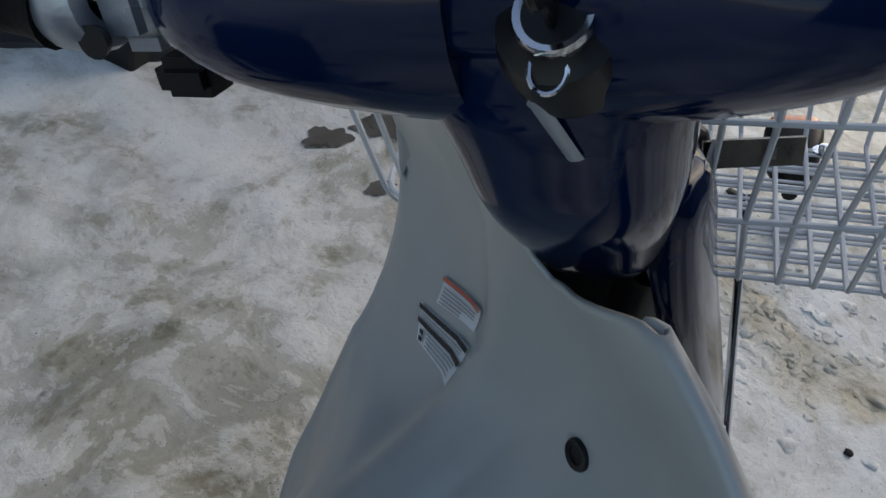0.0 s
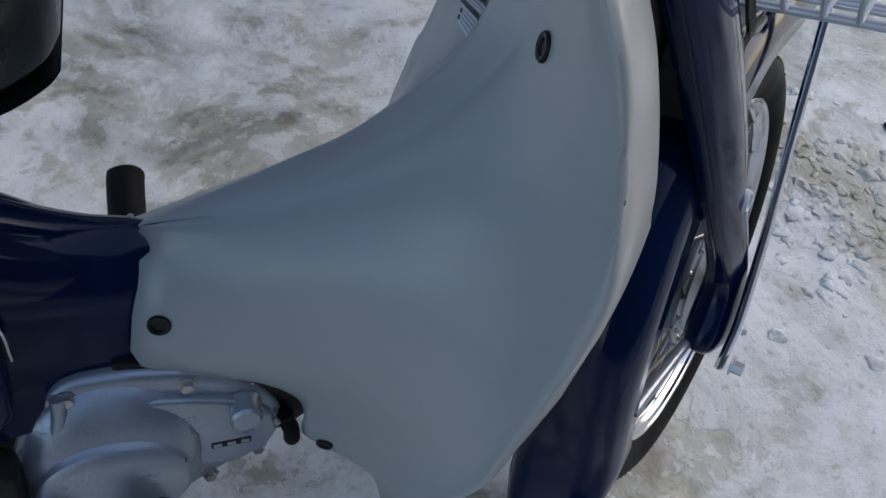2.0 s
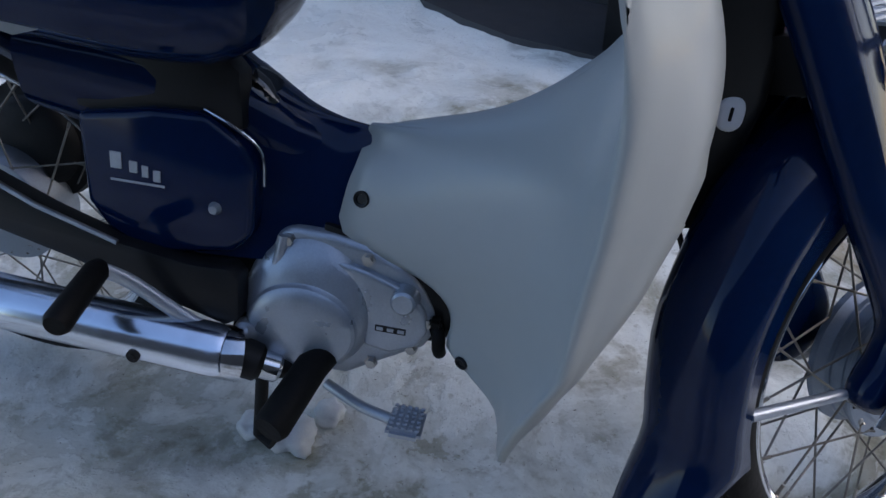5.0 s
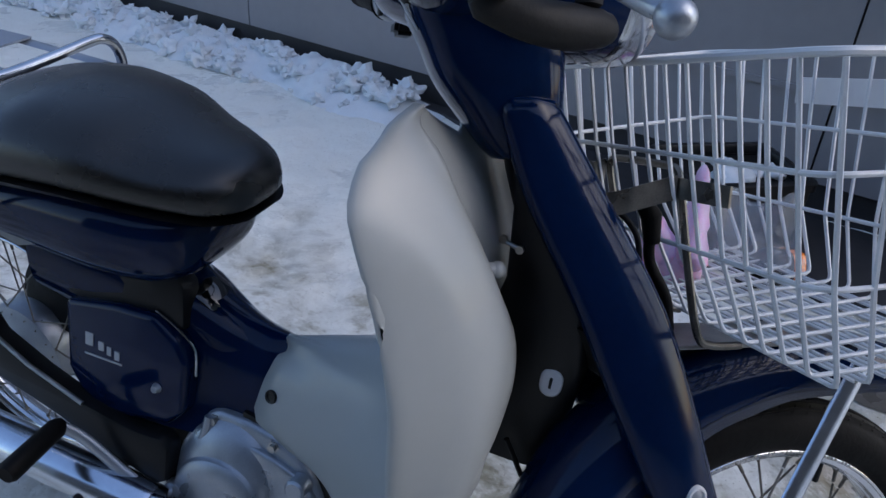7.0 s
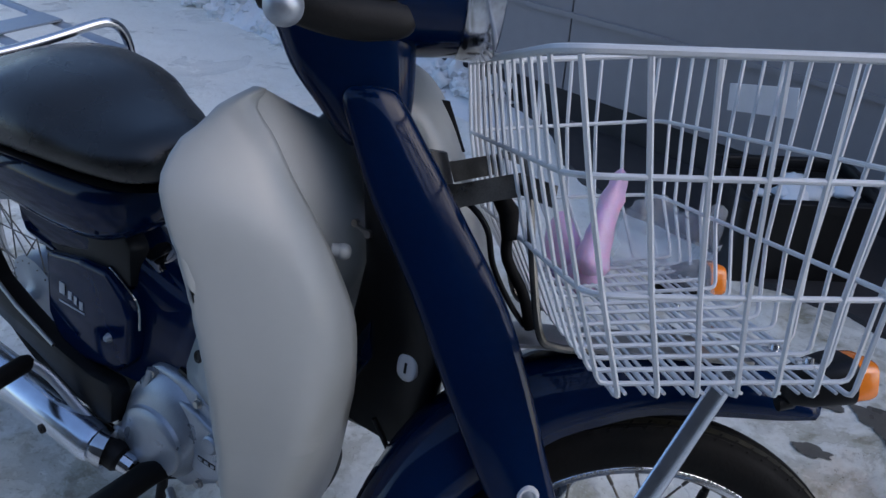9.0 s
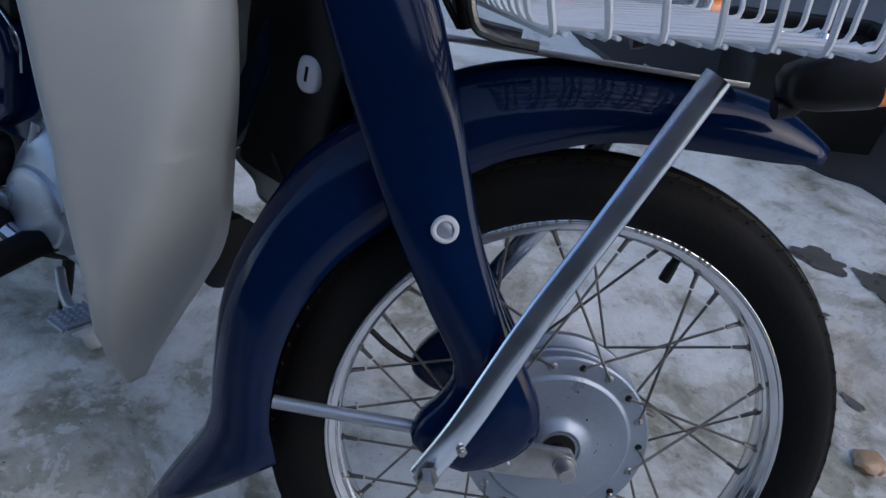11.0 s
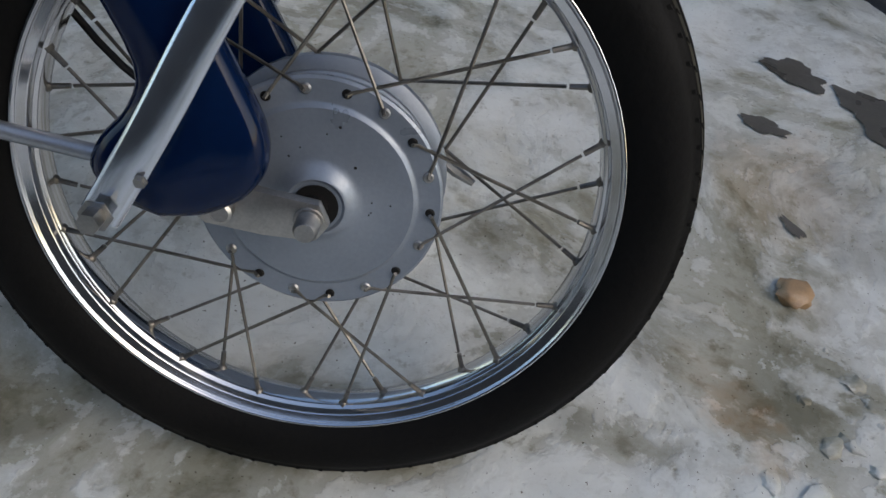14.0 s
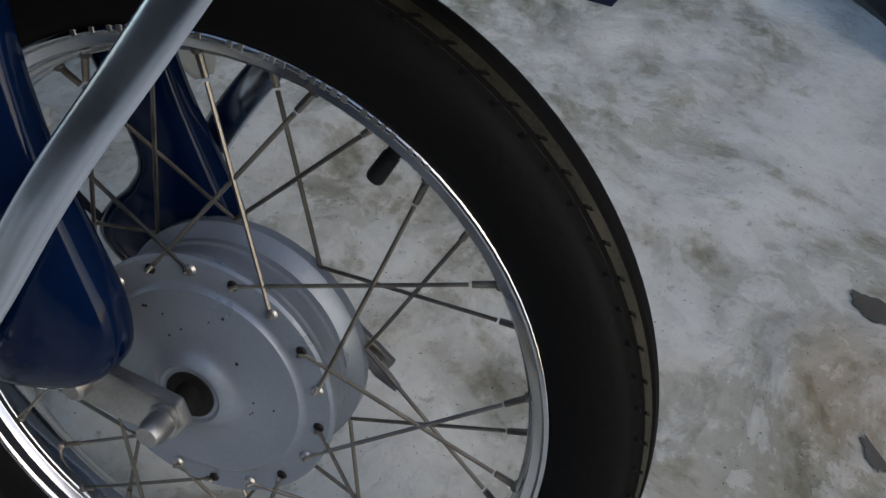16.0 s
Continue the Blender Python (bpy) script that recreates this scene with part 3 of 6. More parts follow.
    for v in bm.verts:
        q = v.co - MID
        off, a = q.dot(SIDE), q.dot(run)
        if -0.13 < off < 0.27 and v.co.z > 0.43 and q.dot(out) > float(np.interp(a, runs, highs)) - 0.09:
            d = (off - RIDGE) / (0.042 if off < RIDGE else 0.034)
            v.co += out * float(np.interp(a, np.linspace(-0.06, 0.43, 50), gaps)) * math.exp(-d * d) * min(1.0, max(0.0, (v.co.z - 0.43) / 0.04)) * min(1.0, max(0.0, (0.885 - v.co.z) / 0.06))
            # a rounded ridge: a quick fall on the far side, a shallow hollow on the near one
            high = min(1.0, max(0.0, (v.co.z - 0.50) / 0.08)) * min(1.0, max(0.0, (0.87 - v.co.z) / 0.05))
            far, near_by = off - RIDGE, RIDGE - off
            if far > 0:
                v.co -= out * 0.020 * (1 - math.exp(-((far / 0.016) ** 2))) * max(0.0, 1 - far / 0.20) * high
            else:
                high = min(1.0, max(0.0, (v.co.z - 0.455) / 0.04)) * min(1.0, max(0.0, (0.87 - v.co.z) / 0.05))
                v.co -= out * 0.009 * (1 - math.exp(-((near_by / 0.018) ** 2))) * max(0.0, 1 - near_by / 0.12) * high
    # let the rear end run out straight to the frame
    rear = []
    for v in bm.verts:
        w = fade(-v.co.x, 0.585, 0.63) * fade(v.co.z, 0.40, 0.44)
        if w > 0 and not v.is_boundary:
            rear.append((v, w, [e.other_vert(v) for e in v.link_edges]))
    for _ in range(12):
        moved = [(v, w, sum((o.co for o in around), Vector()) / len(around)) for v, w, around in rear]
        for v, w, m in moved:
            v.co = v.co.lerp(m, 0.5 * w)
    bmesh.ops.recalc_face_normals(bm, faces=bm.faces)
    ob = part("leg_shield", bm, CREAM, bike, "cream plastic leg shield with rolled edges", BODY, smooth=70)
    s = ob.modifiers.new("thick", "SOLIDIFY")
    s.thickness, s.offset = 0.003, 0
    return ob


shield = leg_shield()


def smooth_secs(secs, n):
    cols = [smooth_line([s[j] for s in secs], n) for j in range(len(secs[0]))]
    return [[tuple(cols[j][i]) for j in range(len(cols))] for i in range(n)]


INTO = BODY.inverted()
SKIN = BVHTree.FromPolygons([INTO @ v.co for v in shield.data.vertices], [tuple(f.vertices) for f in shield.data.polygons])


def on_skin(p, n):
    """The place on the leg shield's outside under p, seen along n."""
    hit = SKIN.ray_cast(Vector(p) + 0.07 * n, -n, 0.2)[0]
    return Vector(p) if hit is None else hit + 0.0015 * n


def dark_screw(at, r, normal, parent=shield):
    """A recessed black screw with its washer."""
    n = Vector(normal).normalized()
    hit, face, _, _ = SKIN.ray_cast(Vector(at) + 0.07 * n, -n, 0.2)
    if hit is not None:
        normal = face if face.dot(n) > 0 else -face
        at = hit + 0.0016 * Vector(normal)
    bm = lathe([(0, 0.001), (r * 0.55, 0.001), (r * 0.6, 0.0025), (r * 0.9, 0.0032), (r, 0.0018), (r, 0.0), (0, 0.0)], (0, 0, 0), "z", 20)
    q = Vector(normal).to_track_quat("Z", "Y").to_matrix().to_4x4()
    return part("screw", bm, BLACK, parent, "black screw", BODY @ Matrix.Translation(at) @ q)


dark_screw((-0.387, -0.148, 0.691), 0.011, (-0.9, -0.35, 0.3))
dark_screw((-0.657, -0.0805, 0.4165), 0.010, (-0.2, -0.95, 0.22))
dark_screw((-0.512, -0.100, 0.240), 0.009, (-0.5, -0.86, 0.0))


def ball(r, at):
    bm = bmesh.new()
    bmesh.ops.create_uvsphere(bm, u_segments=16, v_segments=10, radius=r)
    bmesh.ops.translate(bm, vec=at, verts=bm.verts)
    return bm


part("boss", join(ball(0.0095, (-0.362, -0.158, 0.712)), tube([(-0.372, -0.166, 0.712), (-0.362, -0.158, 0.712)], 0.008, 12)), CREAM, shield, "small cream mounting boss", BODY)
PAPER = material("label_paper", (0.62, 0.66, 0.68), 0.45, 0, 0.2, 0.05, 60)
RED = material("red_print", (0.5, 0.10, 0.06), 0.45)


def sticker(name, corners, mat, parent, label="", lift=0.0035):
    """A thin label bent over four corners given round its edge."""
    c = [Vector(p) for p in corners]
    n = (c[1] - c[0]).cross(c[3] - c[0]).normalized()
    if n.x > 0:
        n = -n
    bm = bmesh.new()
    g = [[bm.verts.new(on_skin(c[0].lerp(c[1], u).lerp(c[3].lerp(c[2], u), v), n) + n * (lift - 0.003)) for v in (0, 0.5, 1)] for u in (0, 0.25, 0.5, 0.75, 1)]
    for i in range(4):
        for j in range(2):
            bm.faces.new((g[i][j], g[i + 1][j], g[i + 1][j + 1], g[i][j + 1]))
    return part(name, bm, mat, parent, label, BODY, flip=False)


def sub_quad(c, u0, u1, v0, v1):
    c = [Vector(p) for p in c]
    return [c[0].lerp(c[1], u).lerp(c[3].lerp(c[2], u), v) for u, v in ((u0, v0), (u1, v0), (u1, v1), (u0, v1))]


upper = [(-0.360, 0.037, 0.697), (-0.365, -0.020, 0.706), (-0.366, -0.014, 0.679), (-0.363, 0.042, 0.667)]
lower = [(-0.363, 0.062, 0.654), (-0.368, -0.016, 0.666), (-0.379, -0.010, 0.626), (-0.370, 0.053, 0.622)]
st1 = sticker("warning_sticker", upper, PAPER, shield, "pale warning sticker with a red bar", 0.004)
st2 = sticker("notice_sticker", lower, PAPER, shield, "pale notice sticker with black bars", 0.004)
sticker("red_bar", sub_quad(upper, 0, 1, 0, 0.16), RED, st1, "", 0.006)
for v in (0.32, 0.45, 0.58, 0.72, 0.85):
    sticker("text_bar", sub_quad(upper, 0.08, 0.9 - 0.3 * (v > 0.7), v, v + 0.05), GREY, st1, "", 0.006)
for v in (0.02, 0.38):
    sticker("black_bar", sub_quad(lower, 0.0, 1.0, v, v + 0.12), BLACK, st2, "", 0.006)
for v in (0.2, 0.27, 0.57, 0.66, 0.76, 0.86):
    sticker("text_bar", sub_quad(lower, 0.25 if v > 0.5 else 0.05, 0.92, v, v + 0.035), GREY, st2, "", 0.006)
for v in (0.60, 0.78):
    sticker("black_dot", sub_quad(lower, 0.08, 0.17, v, v + 0.12), BLACK, st2, "", 0.006)


# ---- front wheel ----
def tyre(name, at, axle):
    wall = [(0.2205, 0.0185), (0.2235, 0.0222), (0.2290, 0.0262), (0.2380, 0.0300), (0.2490, 0.0318), (0.2600, 0.0300), (0.2655, 0.0270), (0.2668, 0.0262)]
    wall = [(0.2205, 0.0)] + [(float(r), float(y)) for r, y in smooth_line(wall, 18)]
    # shoulder, then four ribs between shallow dusty grooves
    crown = [(0.2690, 0.0254), (0.2722, 0.0240), (0.2710, 0.0230), (0.2713, 0.0214), (0.2740, 0.0206), (0.2769, 0.0122), (0.2752, 0.0113), (0.2756, 0.0093), (0.2790, 0.0083), (0.2800, 0.0045)]
    half = wall + crown
    prof = [(r, -y) for r, y in half] + [(0.2804, 0.0)] + [(r, y) for r, y in reversed(half)]
    ob = part(name, lathe(prof, axle, "y", 120), RUBBER, bike, "worn black road tyre", at, 45)
    # dusty dirt lying in the grooves, and cross sipes on the ribs
    gb = bmesh.new()
    for s in (-1, 1):
        for r0, y0, r1, y1 in ((0.2714, 0.0228, 0.2716, 0.0215), (0.2743, 0.0204, 0.2772, 0.0123)):
            lathe([(r0 - 0.001, s * y0), (r0, s * y0), (r1, s * y1), (r1 - 0.001, s * y1)], axle, "y", 120, gb)
    part("groove_dust", gb, TREAD, ob, "olive dust on the shoulder rib", at, 45)
    tb = bmesh.new()
    for i in range(84):
        for s in (-1, 1):
            for lane, r, wide in ((0.0190, 0.2748, 0.0017), (0.0245, 0.2712, 0.0012)):
                a = 2 * math.pi * (i + (0.5 if s > 0 else 0.0) + (0.3 if lane > 0.02 else 0)) / 84
                pts = [(a, lane - wide), (a + 0.009, lane - wide), (a + 0.022, lane + wide), (a + 0.013, lane + wide)]
                ring = [[(axle[0] + (r + h - 0.36 * (y - lane)) * math.cos(q), s * y, axle[2] + (r + h - 0.36 * (y - lane)) * math.sin(q)) for q, y in pts] for h in (-0.002, 0.0007)]
                lo, hi = [[tb.verts.new(p) for p in rr] for rr in ring]
                tb.faces.new(hi)
                for k in range(4):
                    tb.faces.new((lo[k], lo[(k + 1) % 4], hi[(k + 1) % 4], hi[k]))
    tagged(part("tread", tb, RUBBER, ob, at=at, smooth=20), "worn tread notches", kind="stuff")
    return ob


def rim(name, at, axle, spokes, half, hub_r, turn):
    side = [(0.2210, 0.0185), (0.2290, 0.0195), (0.2300, 0.0212), (0.2285, 0.0228), (0.2262, 0.0234), (0.2243, 0.0228), (0.2232, 0.0206), (0.2222, 0.0198), (0.2152, 0.0178), (0.2138, 0.0168), (0.2130, 0.0118), (0.2120, 0.0108), (0.2092, 0.0098), (0.2082, 0.0085)]
    side = [(0.2075 + (r - 0.2082) * 0.72, y) for r, y in side]
    prof = [(0.2110, 0.0), (0.2115, 0.0100), (0.2145, 0.0140)] + side + [(0.2076, 0.0)] + [(r, -y) for r, y in reversed(side)] + [(0.2145, -0.0140), (0.2115, -0.0100), (0.2110, 0.0)]
    bm = lathe(prof, axle, "y", 90)
    ob = part(name, bm, CHROME, bike, "chromed steel rim with fine scratches", at, 50)
    if spokes:
        c = Vector(axle)
        for i in range(36):
            side = -1 if i % 2 == 0 else 1
            k = i // 2
            fwd = side if k % 2 == 0 else -side
            ah = radians(turn + 40 * (k // 2) * 1.0 + (0 if k % 2 == 0 else 20) + (0 if side < 0 else 10))
            ar = ah + radians(38.4 if fwd > 0 else -41.4)
            hub = c + Vector((hub_r * math.cos(ah), side * half, hub_r * math.sin(ah)))
            end = c + Vector((0.2105 * math.cos(ar), side * 0.006, 0.2105 * math.sin(ar)))
            d = (end - hub).normalized()
            s = tube([hub - Vector((0, side * -0.004, 0)), hub + d * 0.004, end - d * 0.02], 0.00145, 6)
            add_tube(s, [end - d * 0.018, end - d * 0.005, end - d * 0.004, end + d * 0.002], [0.0021, 0.0023, 0.0036, 0.0058], 8)
            part("spoke", s, SPOKE, ob, "", at)
    return ob


def rim_marking(at, axle):
    """Worn stamped marks along the rim's flange, as plain bars."""
    marks = []
    mk = random.Random(9)
    a = 62.0
    while a < 118:
        w = mk.uniform(0.35, 0.8)
        if mk.random() > 0.15:
            q = radians(a)
            m = box(0.0022 + 0.002 * w, 0.0006, 0.0035, 0.0002, 1)
            m.transform(Matrix.Translation((axle[0] + 0.2206 * math.cos(q), -0.0234, axle[2] + 0.2206 * math.sin(q))) @ Matrix.Rotation(radians(90) - q, 4, "Y"))
            marks.append(m)
        a += 1.0 + w
    return part("rim_marking", join(*marks), STEEL, front_rim, "worn stamped marks", at, 0)


tyre("front_tyre", WHEEL, AX)
front_rim = rim("front_rim", WHEEL, AX, True, 0.027, 0.0815, 82.4)
rim_marking(WHEEL, AX)
v = tube([(0.0835, -0.002, 0.272 + 0.196), (0.0795, -0.003, 0.272 + 0.186), (0.0775, -0.0035, 0.272 + 0.180)], [0.0045, 0.0045, 0.0042], 10)
add_tube(v, [(0.0790, -0.003, 0.272 + 0.185), (0.0735, -0.0045, 0.272 + 0.170), (0.0728, -0.0048, 0.272 + 0.168)], [0.0052, 0.0056, 0.0044], 10)
part("valve", v, BLACK, front_rim, "black rubber tyre valve with cap", WHEEL)

hub_prof = [(0.0, -0.040), (0.019, -0.040), (0.021, -0.0415), (0.0235, -0.0405), (0.027, -0.036), (0.034, -0.0325), (0.055, -0.0305), (0.069, -0.0295), (0.0715, -0.027), (0.0735, -0.0262), (0.0885, -0.0262), (0.0905, -0.0245), (0.0905, -0.021), (0.0885, -0.0195), (0.083, -0.018), (0.083, -0.012), (0.0845, -0.011), (0.0845, -0.006), (0.0825, -0.005), (0.0825, 0.004), (0.0845, 0.005), (0.0845, 0.010), (0.083, 0.011), (0.089, 0.018), (0.092, 0.020), (0.092, 0.028), (0.089, 0.030), (0.080, 0.034), (0.03, 0.040), (0.0, 0.040)]
hub = part("front_hub", lathe(hub_prof, AX, "y", 64), HUB, bike, "cast alloy brake drum hub with chipped paint", WHEEL, 35)
part("hub_bore", lathe([(0, -0.0412), (0.0165, -0.0412), (0.0165, -0.0398), (0, -0.0398)], AX, "y", 32), DARK, hub, "dark greasy bearing recess", WHEEL)
for i in range(18):
    a = radians(82.4 + 20 * i)
    p = (0.0815 * math.cos(a), -0.0262, 0.272 + 0.0815 * math.sin(a))
    if i % 2:
        part("hub_rivet", lathe([(0, -0.002), (0.003, -0.0016), (0.0042, 0), (0, 0.001)], p, "y", 12), STEEL, hub, "", WHEEL)
    else:
        part("spoke_hole", lathe([(0, -0.0012), (0.0026, -0.0012), (0.004, 0.0004), (0, 0.001)], p, "y", 12), DARK, hub, "", WHEEL)

# axle, leading links and their pivots
for s in (-1, 1):
    link = plate([(-0.085, 0.268), (-0.07, 0.258), (-0.03, 0.256), (0.006, 0.258), (0.014, 0.272), (0.006, 0.287), (-0.03, 0.289), (-0.072, 0.292), (-0.084, 0.282)], s * 0.062 - 0.005, s * 0.062 + 0.005, 0.003)
    lk = part("fork_link", link, STEEL, bike, "grey cast fork link", WHEEL)
    part("axle_nut", lathe([(0, -0.019), (0.0068, -0.019), (0.0082, -0.0165), (0.0088, -0.012), (0.0088, -0.004), (0.0105, -0.0035), (0.0105, 0.0), (0, 0)] if s < 0 else [(0, 0.017), (0.0095, 0.015), (0.0115, 0.0), (0, 0)], (0, s * 0.066, 0.2735), "y", 12), STEEL, lk, "zinc-plated axle nut", WHEEL)
    part("link_pivot", lathe([(0, -0.010), (0.006, -0.010), (0.008, -0.008), (0.008, 0.0), (0.013, 0.0), (0.013, 0.004), (0, 0.004)], (-0.058, s * 0.066 - (0.004 if s > 0 else 0), 0.272), "y", 14), STEEL, lk, "", WHEEL)
part("axle", lathe([(0, -0.062), (0.009, -0.062), (0.009, 0.062), (0, 0.062)], AX, "y", 16), DARK, bike, "", WHEEL)


# ---- fork ----
def oval_z(z, cx, rx, ry, n=24):
    """A rounded ring at one height."""
    out = []
    for j in range(n):
        q = 2 * math.pi * j / n
        c, s = math.cos(q), math.sin(q)
        out.append((cx + rx * math.copysign(abs(c) ** 0.6, c), ry * math.copysign(abs(s) ** 0.6, s), z))
    return out


def fork_leg(s):
    """A pressed-steel leg with a raised rib, widening to a rounded cover over the link pivot."""
    rows = [
        (-0.380, -0.352, 0.904, 0.010), (-0.393, -0.342, 0.900, 0.022), (-0.399, -0.331, 0.887, 0.028), (-0.390, -0.313, 0.862, 0.030), (-0.358, -0.262, 0.790, 0.028), (-0.300, -0.196, 0.690, 0.027), (-0.250, -0.152, 0.590, 0.026),
        (-0.200, -0.117, 0.496, 0.025), (-0.150, -0.080, 0.420, 0.026), (-0.116, -0.050, 0.365, 0.029), (-0.120, -0.034, 0.335, 0.032), (-0.138, -0.030, 0.310, 0.034), (-0.143, -0.040, 0.288, 0.034), (-0.125, -0.062, 0.272, 0.030), (-0.108, -0.078, 0.268, 0.024),
    ]
    if s > 0:
        rows = [(-0.315, -0.300, 0.722, 0.008), (-0.325, -0.270, 0.715, 0.022)] + rows[5:]
    rows2 = smooth_line([Vector((a, b, z, t)) for a, b, z, t in rows], 46)
    secs = []
    for a, b, z, t in rows2:
        cx, hw = (a + b) / 2, (b - a) / 2
        ring = []
        for j in range(24):
            q = 2 * math.pi * j / 24
            c, sn = math.cos(q), math.sin(q)
            px = cx + hw * math.copysign(abs(c) ** 0.75, c)
            rib = 0.0045 * math.exp(-(((px - cx) / (0.35 * hw)) ** 2)) if sn < 0 else 0
            py = -0.066 + 0.020 * min(1.0, max(0.0, (z - 0.55) / 0.3)) + (t * 0.62) * math.copysign(abs(sn) ** 0.6, sn) - rib
            ring.append((px, -s * py, z))
        secs.append(ring)
    return part("fork_leg", low_fork(loft(secs)), BLUE, bike, "dark blue pressed-steel fork leg", None, 50)


legs = [fork_leg(-1), fork_leg(1)]
cap_at = (-0.148, -0.083, 0.492)
cap = part("fork_bolt", lathe([(0.0075, -0.0035), (0.0085, -0.0058), (0.0105, -0.0058), (0.0122, -0.003), (0.0125, 0), (0.0075, 0)], cap_at, "y", 24), TRIMW, legs[0], "pale ring round the fork cap", FORK)
part("cap_centre", lathe([(0, -0.0042), (0.0065, -0.0040), (0.0078, -0.003), (0.0078, 0), (0, 0)], cap_at, "y", 20), ALU, cap, "", FORK)
# crown between the legs
part("fork_crown", loft([oval_z(z, cx, 0.045, w) for z, cx, w in ((0.77, -0.30, 0.04), (0.80, -0.31, 0.045), (0.83, -0.32, 0.045), (0.845, -0.325, 0.04))]), BLACK, bike, "", FORK)
part("fork_bridge", loft([[(x, y * 0.06, z) for x, y, z in ((-0.285, t, 0.665), (-0.21, t, 0.685), (-0.18, t, 0.63), (-0.25, t, 0.61))] for t in (-1, 1)]), BLACK, bike, "", FORK)


def arc_fender():
    """Front mudguard: side skirts, crown, and a flared tail behind the wheel."""
    inner = [(0.172, 0.604), (0.127, 0.599), (0.078, 0.597), (-0.012, 0.590), (-0.069, 0.572), (-0.124, 0.546), (-0.185, 0.490), (-0.233, 0.434), (-0.262, 0.360), (-0.270, 0.285), (-0.264, 0.250), (-0.259, 0.226)]
    outer = [(0.180, 0.626), (0.140, 0.647), (0.080, 0.655), (-0.012, 0.656), (-0.080, 0.648), (-0.160, 0.622), (-0.238, 0.568), (-0.294, 0.500), (-0.322, 0.410), (-0.328, 0.310), (-0.334, 0.238), (-0.390, 0.142)]
    i2, o2 = smooth_line([(x, 0, z) for x, z in inner], 44), smooth_line([(x, 0, z) for x, z in outer], 44)
    secs = []
    for k, (a, b) in enumerate(zip(i2, o2)):
        w = (0.052 + 0.004 * math.sin(k / 43 * math.pi)) * (1.0 if k < 42 else 0.92 if k == 42 else 0.75)
        half = [(0.0, w), (0.35, w + 0.001), (0.7, w - 0.004), (0.9, w - 0.017), (1.0, w - 0.034)]
        ring = [(a[0] + (b[0] - a[0]) * f, -y, a[2] + (b[2] - a[2]) * f) for f, y in half] + [(b[0], 0, b[2])] + [(a[0] + (b[0] - a[0]) * f, y, a[2] + (b[2] - a[2]) * f) for f, y in reversed(half)]
        secs.append(ring)
    ob = part("front_fender", low_fork(loft(secs, close=False, caps=False)), BLUE, bike, "dark blue front mudguard", None, 60)
    m = ob.modifiers.new("thick", "SOLIDIFY")
    m.thickness, m.offset = 0.0025, 0
    return ob


arc_fender()
# chrome basket stay, flattened at both ends
st = smooth_line([(-0.129, -0.094, 0.266), (-0.103, -0.097, 0.318), (-0.070, -0.093, 0.392), (-0.046, -0.090, 0.447), (-0.003, -0.089, 0.545), (0.046, -0.089, 0.660)], 26)
stay = part("basket_stay", low_fork(tube(st, 0.0050, 16, flat=2.6, side=(0, 1, 0))), STAY, bike, "chromed flat-ended basket stay")
part("stay_bolt", join(bolt((-0.127, -0.106, 0.272), 0.0075, 0.012), bolt((-0.1, -0.104, 0.3), 0.003, 0.003)), STEEL, stay, "", WHEEL)
st2 = [(p[0], -p[1], p[2]) for p in st]
part("basket_stay", low_fork(tube(st2, 0.0050, 16, flat=2.6, side=(0, 1, 0))), STAY, bike, "chromed flat-ended basket stay")
part("brake_rod", tube([(-0.268, -0.050, 0.297), (-0.22, -0.052, 0.294), (-0.15, -0.056, 0.291), (-0.10, -0.058, 0.288)], 0.0062, 10), ALU, bike, "grey brake reaction rod", WHEEL)
part("brake_cable", tube(smooth_line([(-0.30, 0.05, 0.50), (-0.25, 0.058, 0.40), (-0.17, 0.06, 0.31), (-0.09, 0.055, 0.29), (0.02, 0.05, 0.31), (0.095, 0.035, 0.29)], 24), 0.0032, 8), BLACK, bike, "black brake cable", WHEEL)
part("brake_adjuster", tube([(0.075, 0.034, 0.300), (0.098, 0.032, 0.287), (0.113, 0.031, 0.280)], [0.004, 0.0052, 0.003], 8), STEEL, bike, "", WHEEL)
part("brake_arm", plate([(0.06, 0.295), (0.10, 0.28), (0.104, 0.29), (0.07, 0.31), (0.01, 0.30), (0.01, 0.285)], 0.041, 0.046, 0.001), STEEL, bike, "", WHEEL)


# hoses behind the fork, and the muddy inner face of the mudguard
part("cable", tube(smooth_line([(-0.262, -0.02, 0.795), (-0.235, -0.02, 0.806), (-0.215, -0.02, 0.80), (-0.203, -0.02, 0.775), (-0.20, -0.02, 0.74), (-0.175, -0.02, 0.70), (-0.16, -0.01, 0.66)], 26), 0.0065, 10), RUBBER, bike, "black rubber-sleeved cable", FORK)
part("cable", tube(smooth_line([(-0.262, -0.02, 0.790), (-0.25, -0.03, 0.793), (-0.228, -0.035, 0.77), (-0.215, -0.03, 0.73), (-0.19, -0.02, 0.69), (-0.165, 0.0, 0.66)], 26), 0.0035, 10), BLACK, bike, "thin black cable", FORK)
part("cable_boot", tube([(-0.222, -0.022, 0.812), (-0.205, -0.022, 0.79), (-0.20, -0.021, 0.76)], [0.009, 0.012, 0.009], 12), RUBBER, bike, "black rubber cable boot", FORK)
part("front_decal", plate([(-0.290, 0.905), (-0.278, 0.905), (-0.250, 0.845), (-0.262, 0.842)], 0.118, 0.1195, 0.0003, 1), BLACK, bike, "black decal on the leg shield", FORK)
chip_rnd = random.Random(4)
